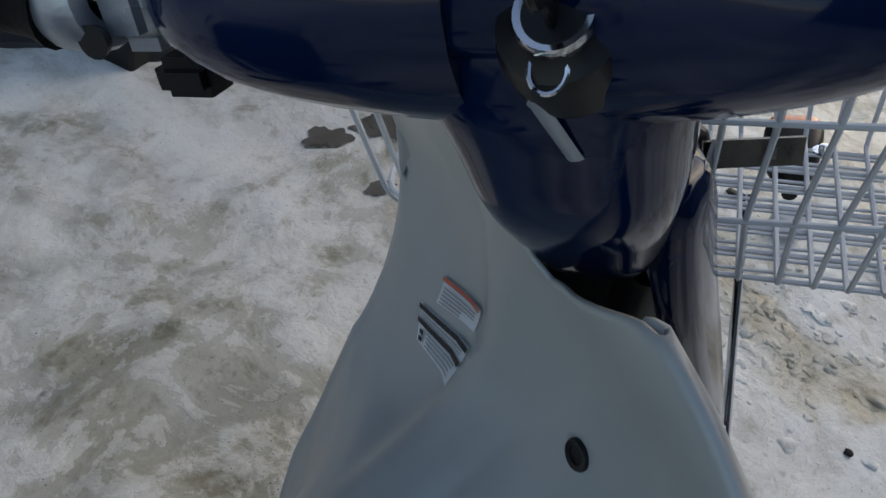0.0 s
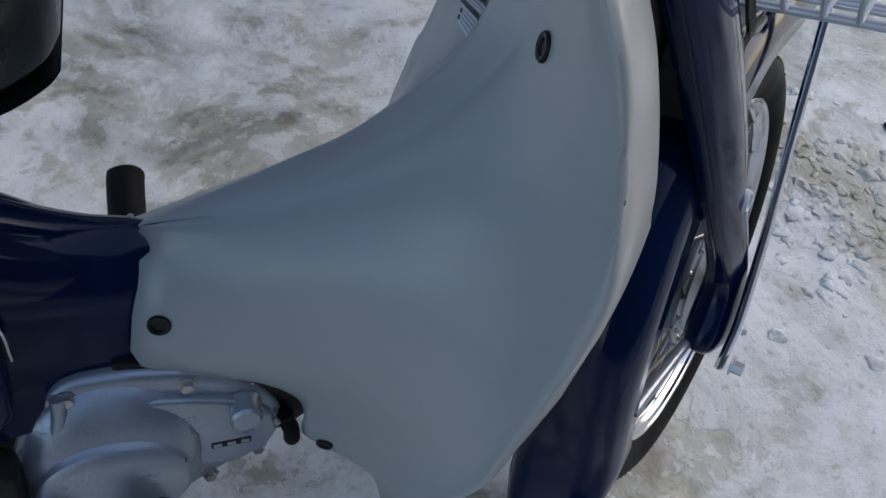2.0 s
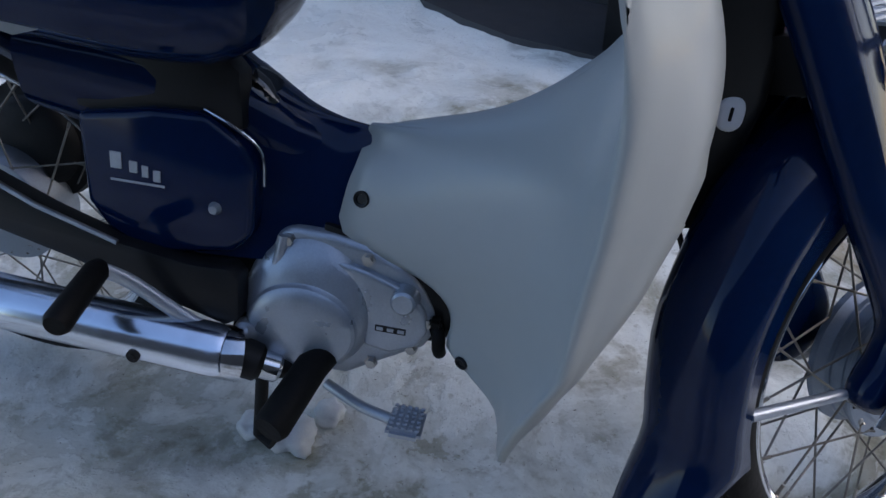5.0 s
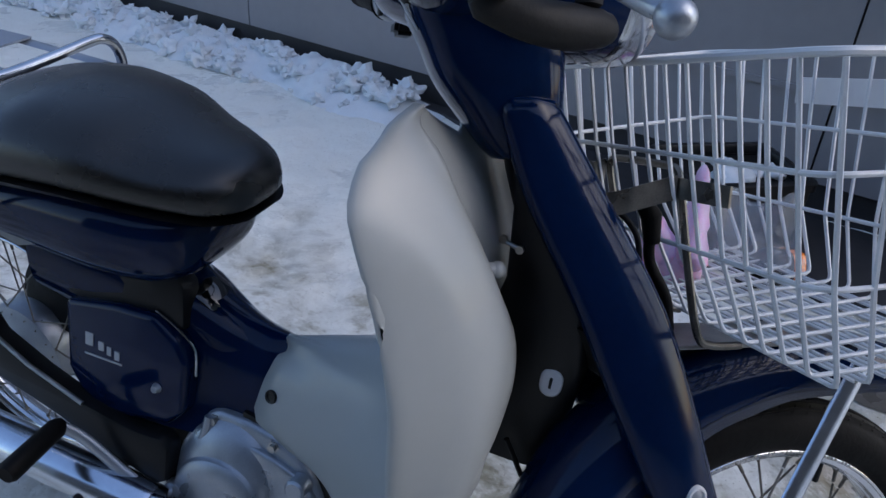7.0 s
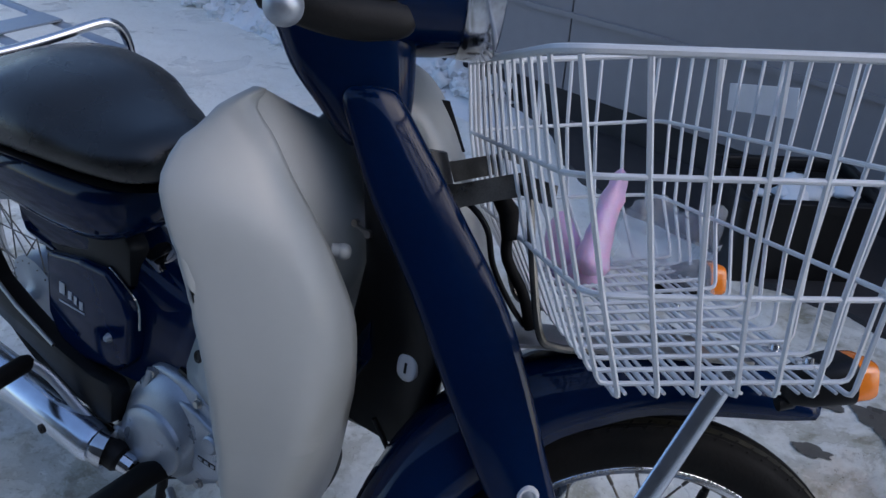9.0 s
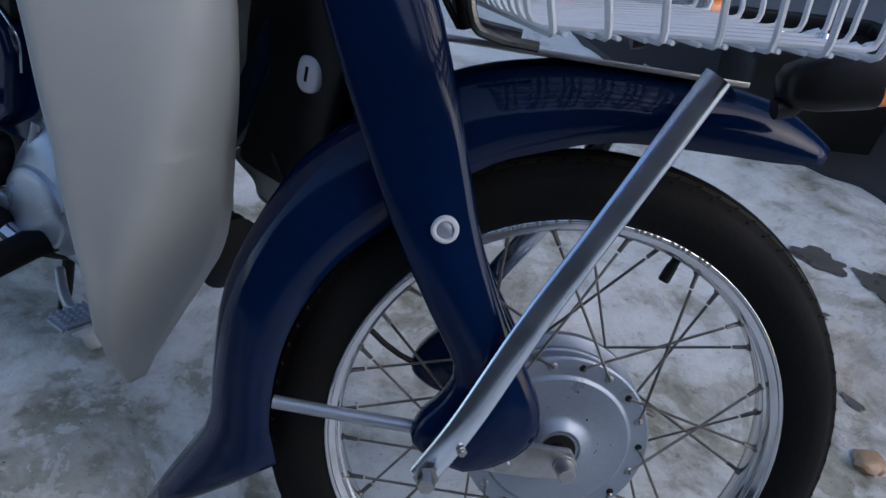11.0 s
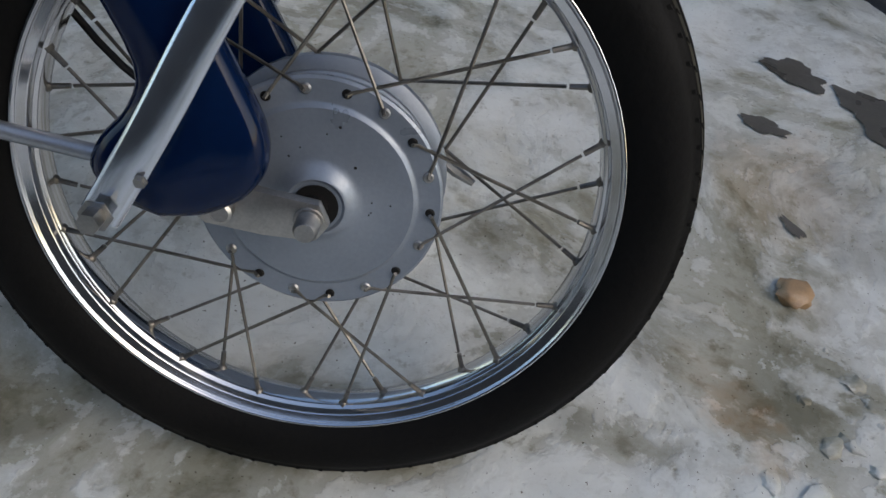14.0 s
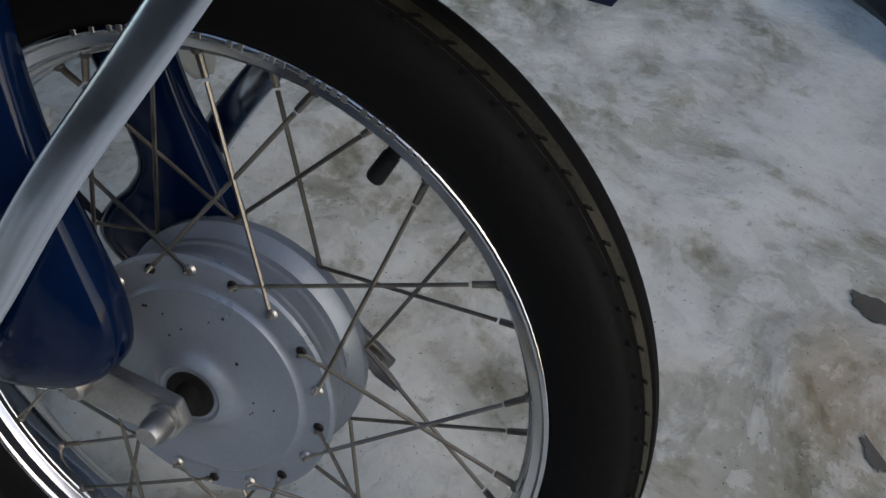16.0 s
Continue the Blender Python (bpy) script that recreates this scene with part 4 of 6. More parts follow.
for i in range(12):
    a, r = chip_rnd.uniform(-0.6, 2.6), chip_rnd.uniform(0.036, 0.067)
    y = -0.0325 + (r - 0.034) / 0.035 * 0.003 - 0.0002
    part("paint_chip", lathe([(0, -0.0003), (0.0005, -0.0003), (0.0006 + 0.0008 * chip_rnd.random() ** 2, 0.0003), (0, 0.0003)], (r * math.cos(a), y, 0.272 + r * math.sin(a)), "y", 7), DARK, hub, "", WHEEL)


# ---- handlebar, nacelle and headlamp ----
def nacelle():
    secs = []
    for cx, cz, rx, ry in ((-0.286, 1.035, 0.086, 0.088), (-0.33, 1.03, 0.094, 0.088), (-0.39, 1.018, 0.098, 0.078), (-0.44, 1.022, 0.094, 0.058), (-0.480, 1.026, 0.080, 0.038), (-0.500, 1.028, 0.055, 0.022)):
        secs.append(oval(cx, 0, cz, rx, ry, 32, 2.4))
    up = loft(smooth_secs(secs, 20))
    low = []
    for z, x0, x1, hy in ((1.02, -0.490, -0.33, 0.073), (0.985, -0.494, -0.33, 0.066), (0.945, -0.474, -0.328, 0.060), (0.91, -0.455, -0.325, 0.056), (0.875, -0.424, -0.325, 0.048), (0.85, -0.402, -0.33, 0.040), (0.839, -0.388, -0.338, 0.030)):
        low.append([(x, y - 0.010, zz) for x, y, zz in oval_z(z, (x0 + x1) / 2, (x1 - x0) / 2, hy - 0.009, 28)])
    wings = []
    for s in (-1, 1):
        ring = []
        for y, x, z, rx, rz in ((0.015, -0.440, 1.018, 0.064, 0.060), (0.05, -0.452, 1.019, 0.060, 0.053), (0.085, -0.462, 1.018, 0.052, 0.043), (0.115, -0.466, 1.018, 0.042, 0.034), (0.140, -0.464, 1.018, 0.028, 0.025), (0.144, -0.464, 1.018, 0.018, 0.017)):
            ring.append([(x + rx * math.cos(q), s * y, z + rz * math.sin(q)) for q in [2 * math.pi * j / 24 for j in range(24)]])
        wings.append(loft(smooth_secs(ring, 14)))
    up = join(up, *wings)
    low = smooth_secs(low, 22)
    return part("handlebar_cover", join(up, loft(low)), BLUE, bike, "glossy dark blue handlebar cover", FORK, 50)


nacelle()
lamp = part("headlamp", lathe([(0.083, 0.0), (0.0875, 0.004), (0.089, 0.012), (0.0875, 0.03), (0.083, 0.042), (0.079, 0.044), (0.076, 0.040)], (-0.289, 0, 1.033), "x", 40), CHROME, bike, "round headlamp in a chrome rim", FORK)
part("lens", lathe([(0.078, 0.038), (0.06, 0.046), (0.03, 0.051), (0, 0.053)], (-0.289, 0, 1.033), "x", 40), material("lamp_glass", (0.55, 0.6, 0.65), 0.05, 0.2, 1.0), lamp, "clear lamp glass", FORK)
LOCK = FORK @ Matrix.Translation((-0.497, -0.022, 1.010)) @ Vector((-0.75, 0.0, 0.66)).to_track_quat("Z", "Y").to_matrix().to_4x4()
lock = part("ignition_lock", lathe([(0, 0.014), (0.010, 0.014), (0.012, 0.010), (0.020, 0.006), (0.022, -0.002), (0.022, -0.02), (0, -0.02)], (0, 0, 0), "z", 28), BLACK, bike, "black ignition switch with a key in it", LOCK)
part("lock_ring", lathe([(0.0095, 0.0135), (0.0125, 0.0145), (0.0135, 0.012), (0.0135, 0.009), (0.0095, 0.009)], (0, 0, 0), "z", 28), CHROME, lock, "bright metal ring", LOCK)
key = part("key", join(box(0.003, 0.011, 0.022, 0.001, 1, (0, 0, 0.022)), lathe([(0.0, -0.0015), (0.010, -0.0015), (0.011, 0.0), (0.010, 0.0015), (0, 0.0015)], (0.0, 0, 0.038), "x", 18)), BLACK, lock, "black-headed key in the lock", LOCK)
part("key_ring", tube([(-0.513 + 0.004 * math.sin(a), -0.021 + 0.006 * math.cos(a), 1.003 + 0.006 * math.sin(a)) for a in np.linspace(0, 2 * math.pi, 20)[:-1]], 0.0009, 6, closed=True), CHROME, key, "thin split ring", FORK)
part("spare_key", join(tube([(-0.508, -0.020, 0.997), (-0.499, -0.014, 0.985)], 0.0045, 6, flat=0.3, side=(0, 1, 0)), tube([(-0.499, -0.014, 0.985), (-0.482, -0.022, 0.958)], 0.0032, 6, flat=0.3, side=(0, 1, 0))), ALU, key, "silver spare key hanging from the ring", FORK)

for s in (-1, 1):
    bar = tube(smooth_line([(-0.42, s * 0.06, 1.035), (-0.44, s * 0.13, 1.035), (-0.475, s * 0.20, 1.018), (-0.52 if s < 0 else -0.488, s * 0.30, 0.998 if s < 0 else 1.045)], 12), 0.0112, 12)
    part("handlebar", bar, CHROME, bike, "chrome handlebar tube", FORK)
    gp = [(-0.475 - 0.045 * t, s * (0.20 + 0.13 * t), 1.018 - 0.027 * t) for t in np.linspace(0, 1.06, 14)]
    if s > 0:
        gp = [(-0.475 - 0.015 * t, 0.20 + 0.11 * t, 1.018 + 0.03 * t) for t in np.linspace(0, 1.0, 14)]
    part("grip", tube(gp, [0.0215] + [0.0185] * 11 + [0.0205, 0.0205], 18), RUBBER, bike, "black rubber handlebar grip", FORK)
    perch = box(0.046, 0.036, 0.042, 0.010, 3, (-0.458, s * 0.166, 1.015))
    part("lever_perch", perch, ALU, bike, "cast alloy lever perch and switch housing", FORK)
    if s > 0:
        part("switch_button", lathe([(0, 0.006), (0.006, 0.005), (0.0075, 0), (0, 0)], (-0.484, 0.176, 1.004), "x", 14), BLACK, bike, "black switch button", FORK @ Matrix.Translation((-0.005, 0, 0)))
        part("horn_switch", box(0.026, 0.032, 0.018, 0.005, 2, (-0.462, 0.150, 0.982)), BLACK, bike, "black horn switch block", FORK)
    part("throttle_housing" if s < 0 else "switch_clamp", lathe([(0.012, -0.012), (0.022, -0.012), (0.024, -0.008), (0.024, 0.008), (0.022, 0.012), (0.012, 0.012)], (-0.470, s * 0.190, 1.019), "y", 24), ALU, bike, "ribbed alloy collar inside the grip", FORK)
    part("lever_clamp", box(0.03, 0.026, 0.020, 0.006, 2, (-0.432, s * 0.158, 1.008)), DARK, bike, "black lever pivot clamp", FORK)
    part("lever_screw", bolt((0, 0, 0), 0.004, 0.004, "z"), STEEL, bike, "", FORK @ Matrix.Translation((-0.43, s * 0.158, 1.020)))
    lev = smooth_line([(-0.362, -0.150, 0.990), (-0.384, -0.185, 0.993), (-0.402, -0.225, 0.985), (-0.416, -0.300, 0.960), (-0.421, -0.358, 0.939), (-0.414, -0.379, 0.930)], 20)
    if s > 0:
        lev = smooth_line([(-0.43, 0.155, 1.012), (-0.40, 0.19, 1.018), (-0.405, 0.25, 1.02), (-0.42, 0.31, 1.024)], 20)
    lv = part("brake_lever", tube(lev, [0.007] * 4 + [0.0062] * 16, 10, flat=0.7), ALU, bike, "polished alloy lever with a ball end", FORK)
    b = bmesh.new()
    bmesh.ops.create_uvsphere(b, u_segments=20, v_segments=14, radius=0.0125)
    bmesh.ops.translate(b, vec=(-0.413, -0.381, 0.929) if s < 0 else (-0.42, 0.313, 1.024), verts=b.verts)
    part("ball_end", b, ALU, lv, "", FORK)


# master cylinder and clamp under the throttle side
clamp = part("lever_bracket", tube(smooth_line([(-0.470, -0.172, 0.972), (-0.440, -0.168, 0.962), (-0.400, -0.162, 0.955), (-0.352, -0.152, 0.958), (-0.338, -0.150, 0.964)], 14), [0.012] + [0.020] * 8 + [0.018, 0.017, 0.015, 0.013, 0.010], 14, flat=0.8), DARK, bike, "black greasy lever bracket under the handlebar", FORK)
part("switch_box", box(0.036, 0.030, 0.019, 0.004, 2, (-0.462, -0.180, 0.974)), TARNISH, clamp, "dull alloy brake switch box", FORK)
part("clamp_post", tube([(-0.458, -0.168, 1.010), (-0.452, -0.168, 0.975)], 0.012, 12), DARK, clamp, "", FORK)
part("switch_wire", tube(smooth_line([(-0.478, -0.180, 0.978), (-0.450, -0.176, 0.985), (-0.425, -0.166, 0.975), (-0.40, -0.14, 0.97)], 14), 0.0018, 6), STEEL, clamp, "thin bare wire", FORK)
part("lever_pivot", lathe([(0, -0.014), (0.008, -0.014), (0.012, -0.011), (0.012, 0.011), (0.008, 0.014), (0, 0.014)], (-0.362, -0.150, 0.988), "z", 18), DARK, clamp, "", FORK)


# ---- basket ----
def basket():
    """Corners of each ring, lowest first: right rear, left rear, left front, right front."""
    rings = [
        [(-0.128, -0.224, 0.662), (-0.165, 0.170, 0.700), (0.055, 0.195, 0.742), (0.105, -0.224, 0.690)],
        [(-0.163, -0.240, 0.750), (-0.220, 0.200, 0.780), (0.045, 0.245, 0.818), (0.110, -0.240, 0.780)],
        [(-0.200, -0.266, 0.848), (-0.243, 0.208, 0.872), (0.042, 0.270, 0.925), (0.116, -0.266, 0.882)],
        [(-0.228, -0.284, 0.940), (-0.256, 0.216, 0.963), (0.045, 0.292, 1.022), (0.122, -0.284, 0.978)],
    ]
    rings = [[Vector(c) for c in r] for r in rings]

    def outline(c, r=0.034):
        """A ring with rounded corners."""
        out = []
        for i in range(4):
            a = c[i] + (c[i - 1] - c[i]).normalized() * r
            e = c[i] + (c[(i + 1) % 4] - c[i]).normalized() * r
            for u in np.linspace(0, 1, 6):
                out.append(a.lerp(c[i], u).lerp(c[i].lerp(e, u), u))
        return out

    ob = part("basket", tube(outline(rings[3]), 0.0042, 8, closed=True), WHITE, bike, "white plastic-coated wire front basket", FORK)
    for ring in rings[1:3]:
        part("ring", tube(outline(ring), 0.0028, 8, closed=True), WHITE, ob, "", FORK)

    def at(f, side, k):
        rr, rl, fl, fr = rings[k]
        f = 0.05 + 0.9 * f
        a, e = {"rear": (rr, rl), "front": (fr, fl), "right": (rr, fr), "left": (rl, fl)}[side]
        return a.lerp(e, f)

    def wire(pts, r=0.0025):
        pts = [Vector(q) for q in pts]
        soft = [pts[0]]
        for a, q, e in zip(pts, pts[1:], pts[2:]):
            soft += [q + (a - q).normalized() * 0.008, q + ((a - q).normalized() + (e - q).normalized()) * 0.002, q + (e - q).normalized() * 0.008]
        part("wire", tube(soft + [pts[-1]], r, 6), WHITE, ob, "", FORK)

    # hoops that run down one side, under the floor, and up the other
    for i in range(13):
        f = i / 12
        j = random.uniform(-0.004, 0.004)
        up = [at(f, "rear", k) for k in (3, 2, 1, 0)] + [at(f, "front", k) for k in (0, 1, 2, 3)]
        wire([q + Vector((0, j, 0)) for q in up])
    for i in range(7):
        f = i / 6
        up = [at(f, "right", k) for k in (3, 2, 1, 0)] + [at(f, "left", k) for k in (0, 1, 2, 3)]
        wire([q + Vector((0, 0, -0.004)) for q in up], 0.0027)
    # short floor wires between the hoops
    for i in range(12):
        f = (i + 0.5) / 12
        wire([at(f, "right", 0) + Vector((0, 0.01, -0.003)), at(f, "left", 0) + Vector((0, -0.01, -0.003))], 0.0019)
    tag = box(0.0015, 0.145, 0.034, 0.0005, 1, (0, 0, 0))
    part("label_plate", tag, TRIMW, ob, "blank pale maker's plate", FORK @ pose(0.086, 0.055, 0.955, 4, -6, 7))
    return ob


bk = basket()
# bracket from the fork to the basket
def strap(pts, high, thick=0.0032):
    """A flat strap on edge, bent at its points."""
    line = [Vector(p) for p in pts]
    secs = []
    for i, p in enumerate(line):
        d = (line[min(i + 1, len(line) - 1)] - line[max(i - 1, 0)]).normalized()
        n = d.cross(Vector((0, 0, 1))).normalized() * thick / 2
        up = Vector((0, 0, high / 2))
        secs.append([p - n - up, p + n - up, p + n + up, p - n + up])
    return loft(secs)


part("basket_bracket", strap([(-0.300, -0.052, 0.797), (-0.266, -0.054, 0.803), (-0.215, -0.058, 0.820), (-0.202, -0.060, 0.824)], 0.026), TARNISH, bike, "bare steel strap from the fork to the basket", FORK, 0)
part("basket_bracket", strap([(-0.300, 0.075, 0.815), (-0.266, 0.078, 0.820), (-0.215, 0.080, 0.836)], 0.026), TARNISH, bike, "bare steel strap from the fork to the basket", FORK, 0)
part("basket_strap", strap([(-0.202, -0.052, 0.824), (-0.195, -0.068, 0.823), (-0.178, -0.120, 0.820)], 0.022), TARNISH, bike, "dark flat steel strap end", FORK, 0)
part("strap_bolt", bolt((-0.186, -0.098, 0.821), 0.005, 0.004), TARNISH, bike, "", FORK)
hoop = [(-0.10, -0.060, 0.655), (-0.140, -0.064, 0.656), (-0.160, -0.066, 0.670), (-0.178, -0.060, 0.745), (-0.193, -0.053, 0.826), (-0.196, -0.047, 0.842), (-0.199, -0.034, 0.846), (-0.205, 0.014, 0.849), (-0.211, 0.060, 0.850), (-0.211, 0.074, 0.846), (-0.208, 0.080, 0.832), (-0.190, 0.076, 0.760), (-0.172, 0.070, 0.690), (-0.150, 0.068, 0.672), (-0.10, 0.064, 0.668)]
part("basket_hoop", tube(smooth_line([Vector(p) for p in hoop], 76), 0.0046, 8), TARNISH, bike, "tarnished rod hoop behind the basket", FORK)
part("basket_carrier", plate([(-0.2, 0.650), (0.09, 0.662), (0.09, 0.657), (-0.2, 0.645)], -0.05, 0.05, 0.001), STEEL, bike, "flat steel plate under the basket", FORK)

# indicators: a deep black bowl with a block of a lens
for place_at in (Matrix.Translation((0.142, -0.132, 0.680)), Matrix.Translation((0.088, 0.124, 0.722))):
    spot = FORK @ place_at @ Matrix.Rotation(radians(-8), 4, "Y") @ Matrix.Scale(0.76, 4)
    shapes = ((-0.088, -0.012, 0.012, 0.012), (-0.078, -0.012, 0.024, 0.022), (-0.052, -0.008, 0.034, 0.028), (-0.020, -0.002, 0.040, 0.031), (-0.003, 0.0, 0.041, 0.031))
    ind = part("indicator", loft([oval(x, 0, z, w, h, 28, 4) for x, z, w, h in shapes]), BLACK, bike, "black front turn signal housing", spot)
    shapes = ((-0.002, 0.0, 0.039, 0.029), (0.018, 0.001, 0.038, 0.028), (0.026, 0.001, 0.035, 0.025), (0.030, 0.001, 0.026, 0.018))
    part("lens", loft([oval(x, 0, z, w, h, 28, 4) for x, z, w, h in shapes]), ORANGE, ind, "orange turn signal lens", spot)
    part("stem", tube([(-0.060, 0, -0.020), (-0.075, 0, -0.034), (-0.090, 0, -0.036)], 0.011, 10), BLACK, ind, "", spot)


# ---- frame, engine and rear ----
def spine():
    secs = []
    for x, z, hy, hz in ((-0.34, 0.60, 0.026, 0.04), (-0.40, 0.50, 0.026, 0.04), (-0.50, 0.43, 0.026, 0.045), (-0.60, 0.40, 0.020, 0.045), (-0.66, 0.40, 0.022, 0.060), (-0.70, 0.412, 0.034, 0.070), (-0.74, 0.425, 0.046, 0.076), (-0.80, 0.455, 0.056, 0.085), (-0.90, 0.50, 0.066, 0.075), (-1.05, 0.53, 0.08, 0.06)):
        secs.append(oval(x, 0, z, hy, hz, 28, 3))
    return part("frame", loft(secs), BLUE, bike, "dark blue pressed-steel frame", CENTRE, 50)


fr = spine()


def frame_side():
    """The pressed frame that runs on behind the leg shield, flush with its rear edge."""
    half = [(0.325, -0.078), (0.37, -0.074), (0.42, -0.069), (0.450, -0.064), (0.477, -0.053), (0.4905, -0.038)]
    front = (-0.640, -0.678, -0.664, -0.658, -0.654, -0.644)
    secs = []
    for back, out, lift in ((0.0, 0.003, -0.002), (0.02, 0.0, 0.0), (0.05, -0.002, 0.002), (0.085, -0.008, 0.008), (0.13, -0.016, 0.028), (0.17, -0.022, 0.055), (0.21, -0.026, 0.080)):
        r = [Vector((x - back, y + out, z + lift * (z - 0.325) / 0.16)) for (z, y), x in zip(half, front)]
        r = [Vector(q) for q in smooth_line(r, 12)]
        left = [mirrored(q) + SIDE * CREST for q in reversed(r)]
        secs.append(r + left)
    return part("frame_cover", loft(smooth_secs(secs, 24)), BLUE, bike, "dark blue frame tunnel", BODY, 50)


frame_side()
part("neck", loft([oval_z(z, (a + c) / 2, (c - a) / 2, w) for z, a, c, w in ((0.44, -0.42, -0.28, 0.020), (0.52, -0.40, -0.262, 0.023), (0.60, -0.385, -0.252, 0.023), (0.70, -0.358, -0.26, 0.020), (0.79, -0.36, -0.285, 0.017), (0.825, -0.365, -0.30, 0.015))]), BLACK, bike, "black inner panel behind the leg shield", CENTRE, 50)
part("wing_nut", join(tube([(-0.365, -0.1355, 0.737), (-0.349, -0.1375, 0.734)], 0.0028, 8), lathe([(0.0, -0.003), (0.0045, -0.003), (0.0045, 0.003), (0, 0.003)], (-0.367, -0.1355, 0.739), "y", 12), lathe([(0.0, -0.003), (0.0045, -0.003), (0.0045, 0.003), (0, 0.003)], (-0.347, -0.1375, 0.733), "y", 12)), STEEL, bike, "small bright wing nut", BODY)
GLOSS = material("glossy_black", (0.008, 0.008, 0.009), 0.08, 0, 0.5, 0.2, 20)
part("seat_catch", loft([oval(x, 0, z, w, h, 24, 3) for x, z, w, h in ((-0.87, 0.545, 0.034, 0.030), (-0.82, 0.524, 0.035, 0.030), (-0.780, 0.503, 0.034, 0.028), (-0.762, 0.491, 0.033, 0.024), (-0.751, 0.482, 0.028, 0.017), (-0.747, 0.478, 0.016, 0.008))]), GLOSS, bike, "glossy black catch box below the saddle", CENTRE, 50)
lock = part("steering_lock", loft([[(-0.288 + r * 0.0135 * math.cos(q), y, 0.579 + r * 0.0185 * math.copysign(abs(math.sin(q)) ** 0.7, math.sin(q))) for q in [2 * math.pi * j / 24 for j in range(24)]] for r, y in ((0.9, -0.070), (1.0, -0.104), (0.97, -0.107), (0.85, -0.1085), (0.5, -0.109))]), TRIMW, bike, "pale oval steering lock with a key slot", BODY, 50)
part("key_slot", box(0.0035, 0.002, 0.014, 0.0008, 1, (-0.288, -0.1092, 0.579)), BLACK, lock, "", BODY)

eng = part("crankcase", plate([(-0.795, 0.225), (-0.788, 0.290), (-0.768, 0.335), (-0.750, 0.364), (-0.735, 0.371), (-0.690, 0.370), (-0.645, 0.363), (-0.600, 0.343), (-0.572, 0.317), (-0.557, 0.290), (-0.552, 0.265), (-0.565, 0.238), (-0.600, 0.218), (-0.660, 0.180), (-0.740, 0.178), (-0.785, 0.200)], -0.088, 0.09, 0.011, 3), ALU, bike, "cast alloy engine case", BODY, 40)
part("gasket_flange", plate([(-0.700, 0.379), (-0.645, 0.369), (-0.600, 0.354), (-0.565, 0.338), (-0.537, 0.314), (-0.524, 0.286), (-0.527, 0.262), (-0.550, 0.245), (-0.600, 0.240), (-0.700, 0.280)], -0.080, -0.03, 0.006, 2), BLACK, eng, "black oily engine flange", BODY, 40)
part("cover_step", plate([(-0.690, 0.343), (-0.668, 0.325), (-0.650, 0.300), (-0.640, 0.270), (-0.638, 0.234), (-0.604, 0.228), (-0.572, 0.244), (-0.561, 0.266), (-0.566, 0.292), (-0.592, 0.318), (-0.640, 0.334)], -0.0975, -0.08, 0.006, 3), ALU, eng, "raised step of the engine cover", BODY, 40)
bulge = [(0.272, 0.0810, 0.0900, -0.084), (0.270, 0.0800, 0.0870, -0.091), (0.264, 0.0755, 0.0740, -0.1020), (0.258, 0.0715, 0.0630, -0.1080), (0.2545, 0.0690, 0.0565, -0.1105), (0.2540, 0.0680, 0.0555, -0.1120), (0.2535, 0.0665, 0.0540, -0.1165), (0.2530, 0.0630, 0.0505, -0.1195), (0.2525, 0.0500, 0.0390, -0.1220), (0.2520, 0.0250, 0.0190, -0.1232)]
part("clutch_cover", loft([[(-0.711 + rx * math.cos(q), y, cz + rz * math.sin(q)) for q in [2 * math.pi * j / 52 for j in range(52)]] for cz, rx, rz, y in bulge]), ALU, eng, "rounded cast clutch cover", BODY, 28)
part("case_rib", tube(smooth_line([(-0.744, -0.092, 0.360), (-0.748, -0.096, 0.330), (-0.764, -0.097, 0.300), (-0.783, -0.095, 0.262)], 12), 0.0065, 10), ALU, eng, "cast rib on the cover", BODY)
part("shaft_boss", lathe([(0, -0.030), (0.010, -0.030), (0.015, -0.027), (0.0165, -0.018), (0.0165, 0.0), (0, 0.0)], (-0.779, -0.095, 0.236), "y", 24), ALU, eng, "round kick-shaft boss", BODY)
part("boss_seal", lathe([(0.0165, -0.012), (0.021, -0.012), (0.022, -0.004), (0.022, 0.0), (0.0165, 0.0)], (-0.779, -0.095, 0.236), "y", 24), BLACK, eng, "", BODY)
part("script_bar", box(0.052, 0.001, 0.005, 0.0003, 1, (-0.711, -0.1205, 0.219)), STEEL, eng, "worn cast lettering", BODY)
part("hose_elbow", join(tube(smooth_line([(-0.556, -0.080, 0.272), (-0.548, -0.092, 0.262), (-0.546, -0.092, 0.245), (-0.545, -0.085, 0.236)], 12), 0.0085, 12), box(0.016, 0.016, 0.012, 0.003, 2, (-0.553, -0.09, 0.279))), RUBBER, eng, "black rubber hose elbow", BODY)
part("oil_cap", lathe([(0, -0.022), (0.012, -0.022), (0.015, -0.019), (0.0155, -0.006), (0.018, 0), (0, 0)], (-0.592, -0.089, 0.306), "y", 24), ALU, eng, "round ribbed oil cap", BODY)
part("name_plate", box(0.038, 0.002, 0.009, 0.0005, 1, (-0.606, -0.0970, 0.262)), BLACK, eng, "black plate with worn lettering", BODY)
for x in (-0.619, -0.606, -0.593):
    part("letter_bar", box(0.008, 0.0012, 0.0045, 0.0002, 1, (x, -0.0983, 0.262)), ALU, eng, "", BODY)
for x, z in ((-0.738, 0.354), (-0.641, 0.346), (-0.563, 0.276), (-0.580, 0.236), (-0.628, 0.206), (-0.779, 0.300)):
    part("case_bolt", bolt((x, -0.089, z), 0.006, 0.006), STEEL, eng, "", BODY)
